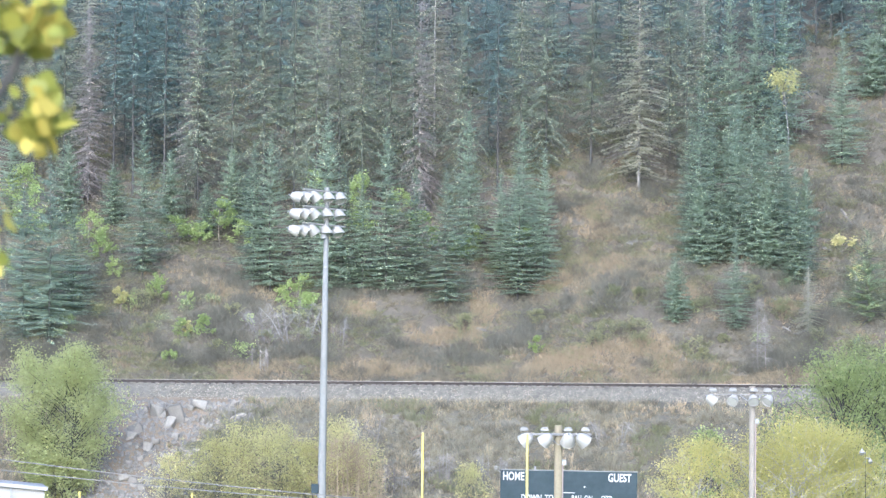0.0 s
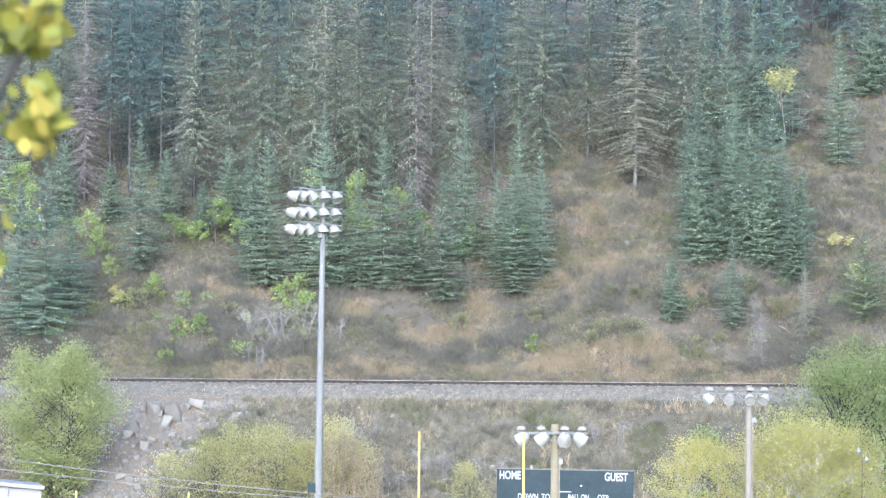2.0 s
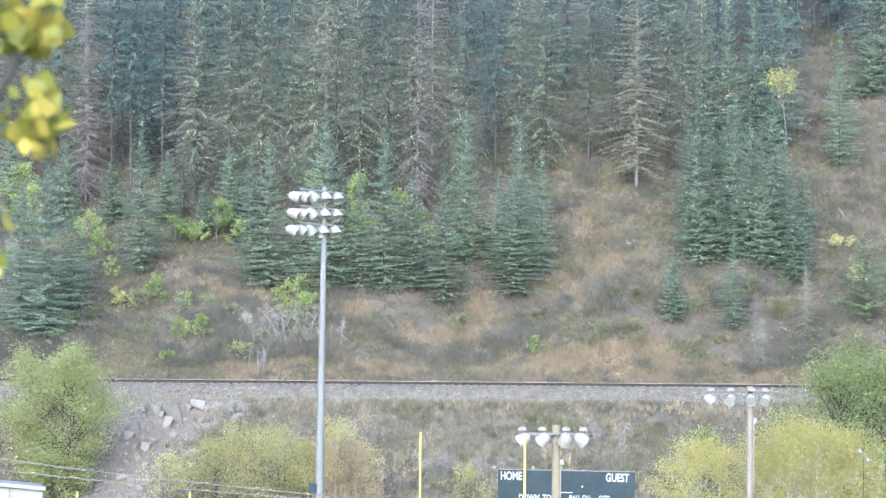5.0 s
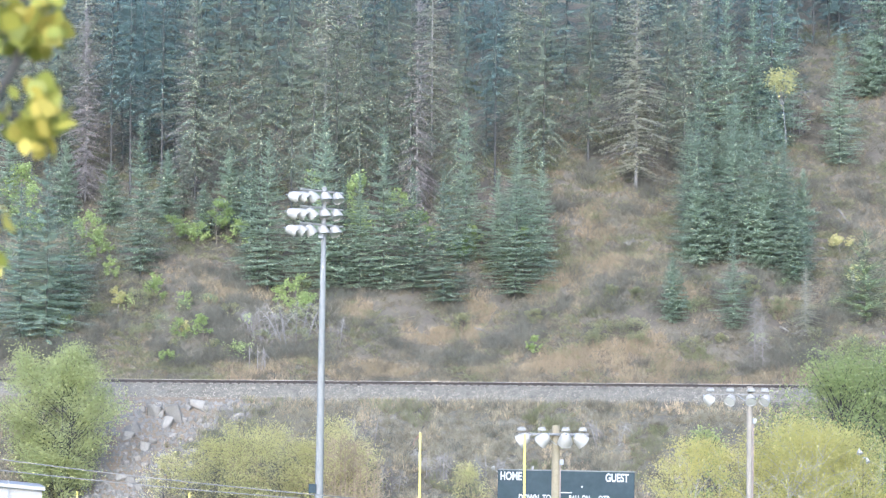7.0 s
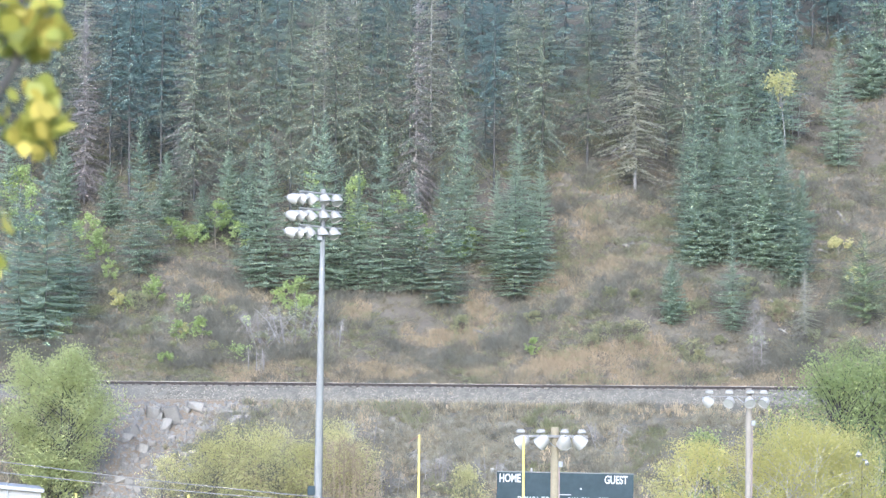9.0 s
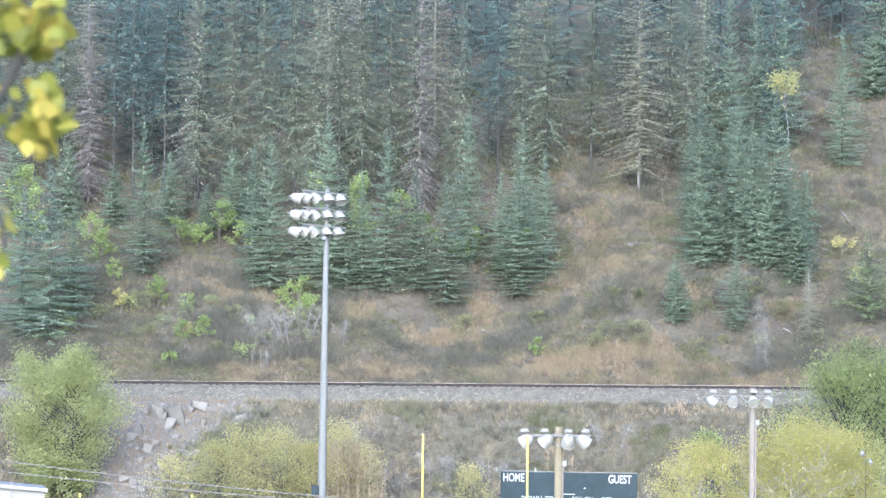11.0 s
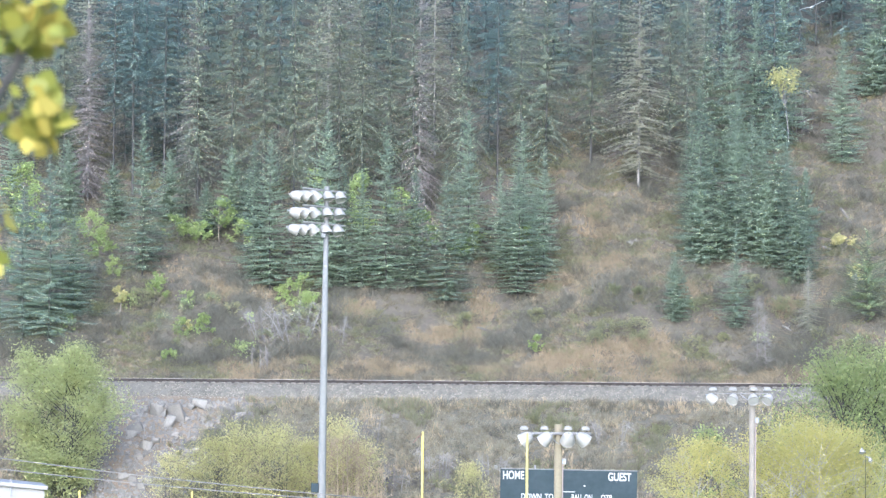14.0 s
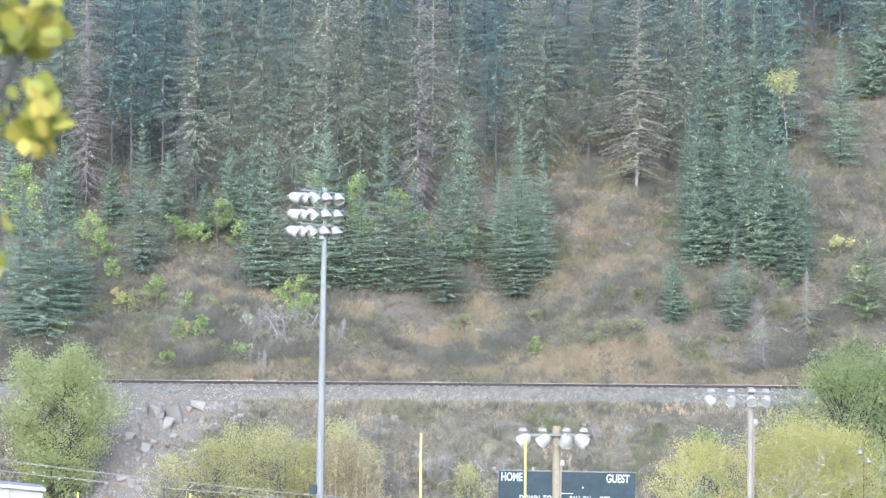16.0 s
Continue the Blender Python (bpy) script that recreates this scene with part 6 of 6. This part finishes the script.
def gull():
    g = thing("gull", "white gull flying before the hillside with pale grey wings", "bird", pose(0, 260, 30))
    g.scale = (1.15, 1.15, 1.15)
    body = Shape().lathe([(0.0, -0.22), (0.035, -0.19), (0.065, -0.08), (0.075, 0.03), (0.055, 0.14), (0.03, 0.2), (0, 0.21)], pose(0, 0, 0, -90, 0, 0), 10)
    part("body", body, "gull", g, smooth=True)
    head = part("head", Shape().lathe([(0, -0.05), (0.04, -0.03), (0.045, 0.01), (0.025, 0.05), (0, 0.06)], pose(0, 0.24, 0.02, -90, 0, 0), 8), "gull", g, smooth=True)
    part("bill", Shape().lathe([(0.014, 0), (0.0, 0.06)], pose(0, 0.29, 0.02, -90, 0, 0), 6), "bill", head)
    part("tail", Shape().add([(0.02, -0.2, 0.012), (-0.02, -0.2, 0.012), (-0.075, -0.38, 0.01), (0.075, -0.38, 0.01), (0.02, -0.2, -0.008), (-0.02, -0.2, -0.008), (-0.075, -0.38, 0.002), (0.075, -0.38, 0.002)],
                            [(0, 1, 2, 3), (7, 6, 5, 4), (0, 3, 7, 4), (1, 5, 6, 2), (2, 6, 7, 3), (0, 4, 5, 1)]), "gull", g)
    for side, key in ((1, "l"), (-1, "r")):
        inner = Shape()
        outline = [(0.0, 0.10), (0.3, 0.13), (0.3, -0.07), (0.0, -0.10)]
        inner.add([(side * x, y, z) for z in (0.012, -0.012) for x, y in outline], [(0, 1, 2, 3), (7, 6, 5, 4), (0, 4, 5, 1), (1, 5, 6, 2), (2, 6, 7, 3), (3, 7, 4, 0)])
        wing = part("wing", inner, "gull_wing", g)
        wing.location = (side * 0.05, 0.02, 0.03)
        outer = Shape()
        outline = [(0.0, 0.13), (0.16, 0.10), (0.42, -0.08), (0.2, -0.07), (0.0, -0.07)]
        outer.add([(side * x, y, z) for z in (0.008, -0.008) for x, y in outline], [(0, 1, 2, 3, 4), (9, 8, 7, 6, 5), (0, 5, 6, 1), (1, 6, 7, 2), (2, 7, 8, 3), (3, 8, 9, 4), (4, 9, 5, 0)])
        tip = part("wing_tip", outer, "gull_wing", wing)
        tip.location = (side * 0.3, 0, 0)
        GULL[key] = (wing, tip, side)
    GULL["root"] = g


gull()


def motions():
    # the ribbon swings and folds in the wind
    x, y, z = -0.83, 187.93, GOAL_TOP - 0.06
    swings = ((0, 18, 10), (0.4, 40, 20), (0.8, 75, 10), (1.2, 85, 0), (2.0, 45, 25), (3.0, 60, 15), (4.0, 40, 20), (5.2, 65, 10), (6.3, 40, 20), (7.0, 45, 25), (8.0, 30, 12),
              (9.0, 25, 15), (10.2, 55, 15), (11.3, 60, 20), (12.0, 80, 5), (12.6, 50, 20), (13.4, 45, 25), (14.4, 35, 15), (15.6, 50, 20), (16.0, 45, 15))
    walk(streamer, [(t, pose(x, y, z, 0, -a, 0)) for t, a, b in swings])
    walk(far_piece, [(t, pose(-0.3, 0, 0, 0, -b, 0)) for t, a, b in swings])
    # the near branch nods a little
    walk(NEAR[0], [(t, pose(0, 0, 0, 0, a, 0)) for t, a in ((0, 0), (1, 0.04), (3, 0.09), (4, 0.04), (6.5, 0.06), (9, 0.07), (11.5, 0.02), (12.5, 0.06), (13.5, 0.0), (14.5, 0.05), (15, -0.03), (16, -0.02))])
    # the gull drops in, turns and climbs away
    rows, beat = [], []
    rows.append((0, pose(44.90, 255.00, 66.74, -12, 18, 158)))
    beat.append((0, 5, 5))
    rows.append((12, pose(31.87, 255.00, 53.47, -12, 18, 158)))
    beat.append((12, 5, 5))
    rows.append((13.3, pose(25.41, 255.00, 41.35, -12, 18, 158)))
    beat.append((13.3, 10, 0))
    rows.append((13.7, pose(23.64, 255.00, 37.62, -12, 18, 158)))
    beat.append((13.7, 5, -5))
    rows.append((13.9, pose(22.76, 255.00, 35.89, -12, 18, 158)))
    beat.append((13.9, 12, -10))
    rows.append((14.0, pose(22.25, 255.00, 34.96, -12, 18, 158)))
    beat.append((14.0, 10, -8))
    rows.append((14.1, pose(21.74, 255.00, 34.06, -12, 18, 158)))
    beat.append((14.1, 2, -30))
    rows.append((14.2, pose(21.27, 255.00, 33.13, -12, 18, 158)))
    beat.append((14.2, -12, -30))
    rows.append((14.3, pose(20.97, 255.00, 32.23, -12, 18, 158)))
    beat.append((14.3, 28, 10))
    rows.append((14.4, pose(20.49, 255.00, 31.30, -12, 18, 158)))
    beat.append((14.4, 8, -5))
    rows.append((14.5, pose(19.95, 255.00, 30.54, -10, 10, 150)))
    beat.append((14.5, -10, -25))
    rows.append((14.6, pose(19.58, 255.00, 29.78, -10, 10, 150)))
    beat.append((14.6, 5, -10))
    rows.append((14.7, pose(19.24, 255.00, 28.92, -10, 10, 150)))
    beat.append((14.7, 32, 20))
    rows.append((14.8, pose(18.87, 255.00, 28.13, 0, -12, 185)))
    beat.append((14.8, 35, 15))
    rows.append((14.9, pose(18.77, 255.00, 27.68, 0, -12, 197)))
    beat.append((14.9, 5, -10))
    rows.append((15.0, pose(18.90, 255.00, 27.69, 0, -12, 209)))
    beat.append((15.0, -10, -35))
    rows.append((15.1, pose(19.18, 255.00, 27.96, 10, 28, 245)))
    beat.append((15.1, 30, 10))
    rows.append((15.2, pose(19.62, 255.00, 28.34, 10, 28, 245)))
    beat.append((15.2, 42, 15))
    rows.append((15.3, pose(20.37, 255.00, 28.69, 10, 28, 245)))
    beat.append((15.3, 0, -15))
    rows.append((15.4, pose(21.26, 255.00, 29.15, 10, 28, 245)))
    beat.append((15.4, -25, -40))
    rows.append((15.5, pose(21.94, 255.00, 29.87, 10, 30, 262)))
    beat.append((15.5, 40, 5))
    rows.append((15.6, pose(23.00, 255.00, 30.26, 10, 30, 262)))
    beat.append((15.6, 22, -5))
    rows.append((15.7, pose(24.03, 255.00, 30.54, 10, 30, 262)))
    beat.append((15.7, 20, -10))
    rows.append((15.8, pose(25.19, 255.00, 30.90, 10, 30, 262)))
    beat.append((15.8, -20, -40))
    rows.append((15.9, pose(26.35, 255.00, 31.39, 10, 30, 262)))
    beat.append((15.9, 38, 10))
    rows.append((16.0, pose(27.51, 255.00, 31.88, 10, 30, 262)))
    beat.append((16.0, 10, -10))
    walk(GULL["root"], rows)
    for key in ("l", "r"):
        wing, tip, side = GULL[key]
        walk(wing, [(t, pose(side * 0.05, 0.02, 0.03, 0, -side * a, 0)) for t, a, b in beat])
        walk(tip, [(t, pose(side * 0.3, 0, 0, 0, -side * b, 0)) for t, a, b in beat])


motions()
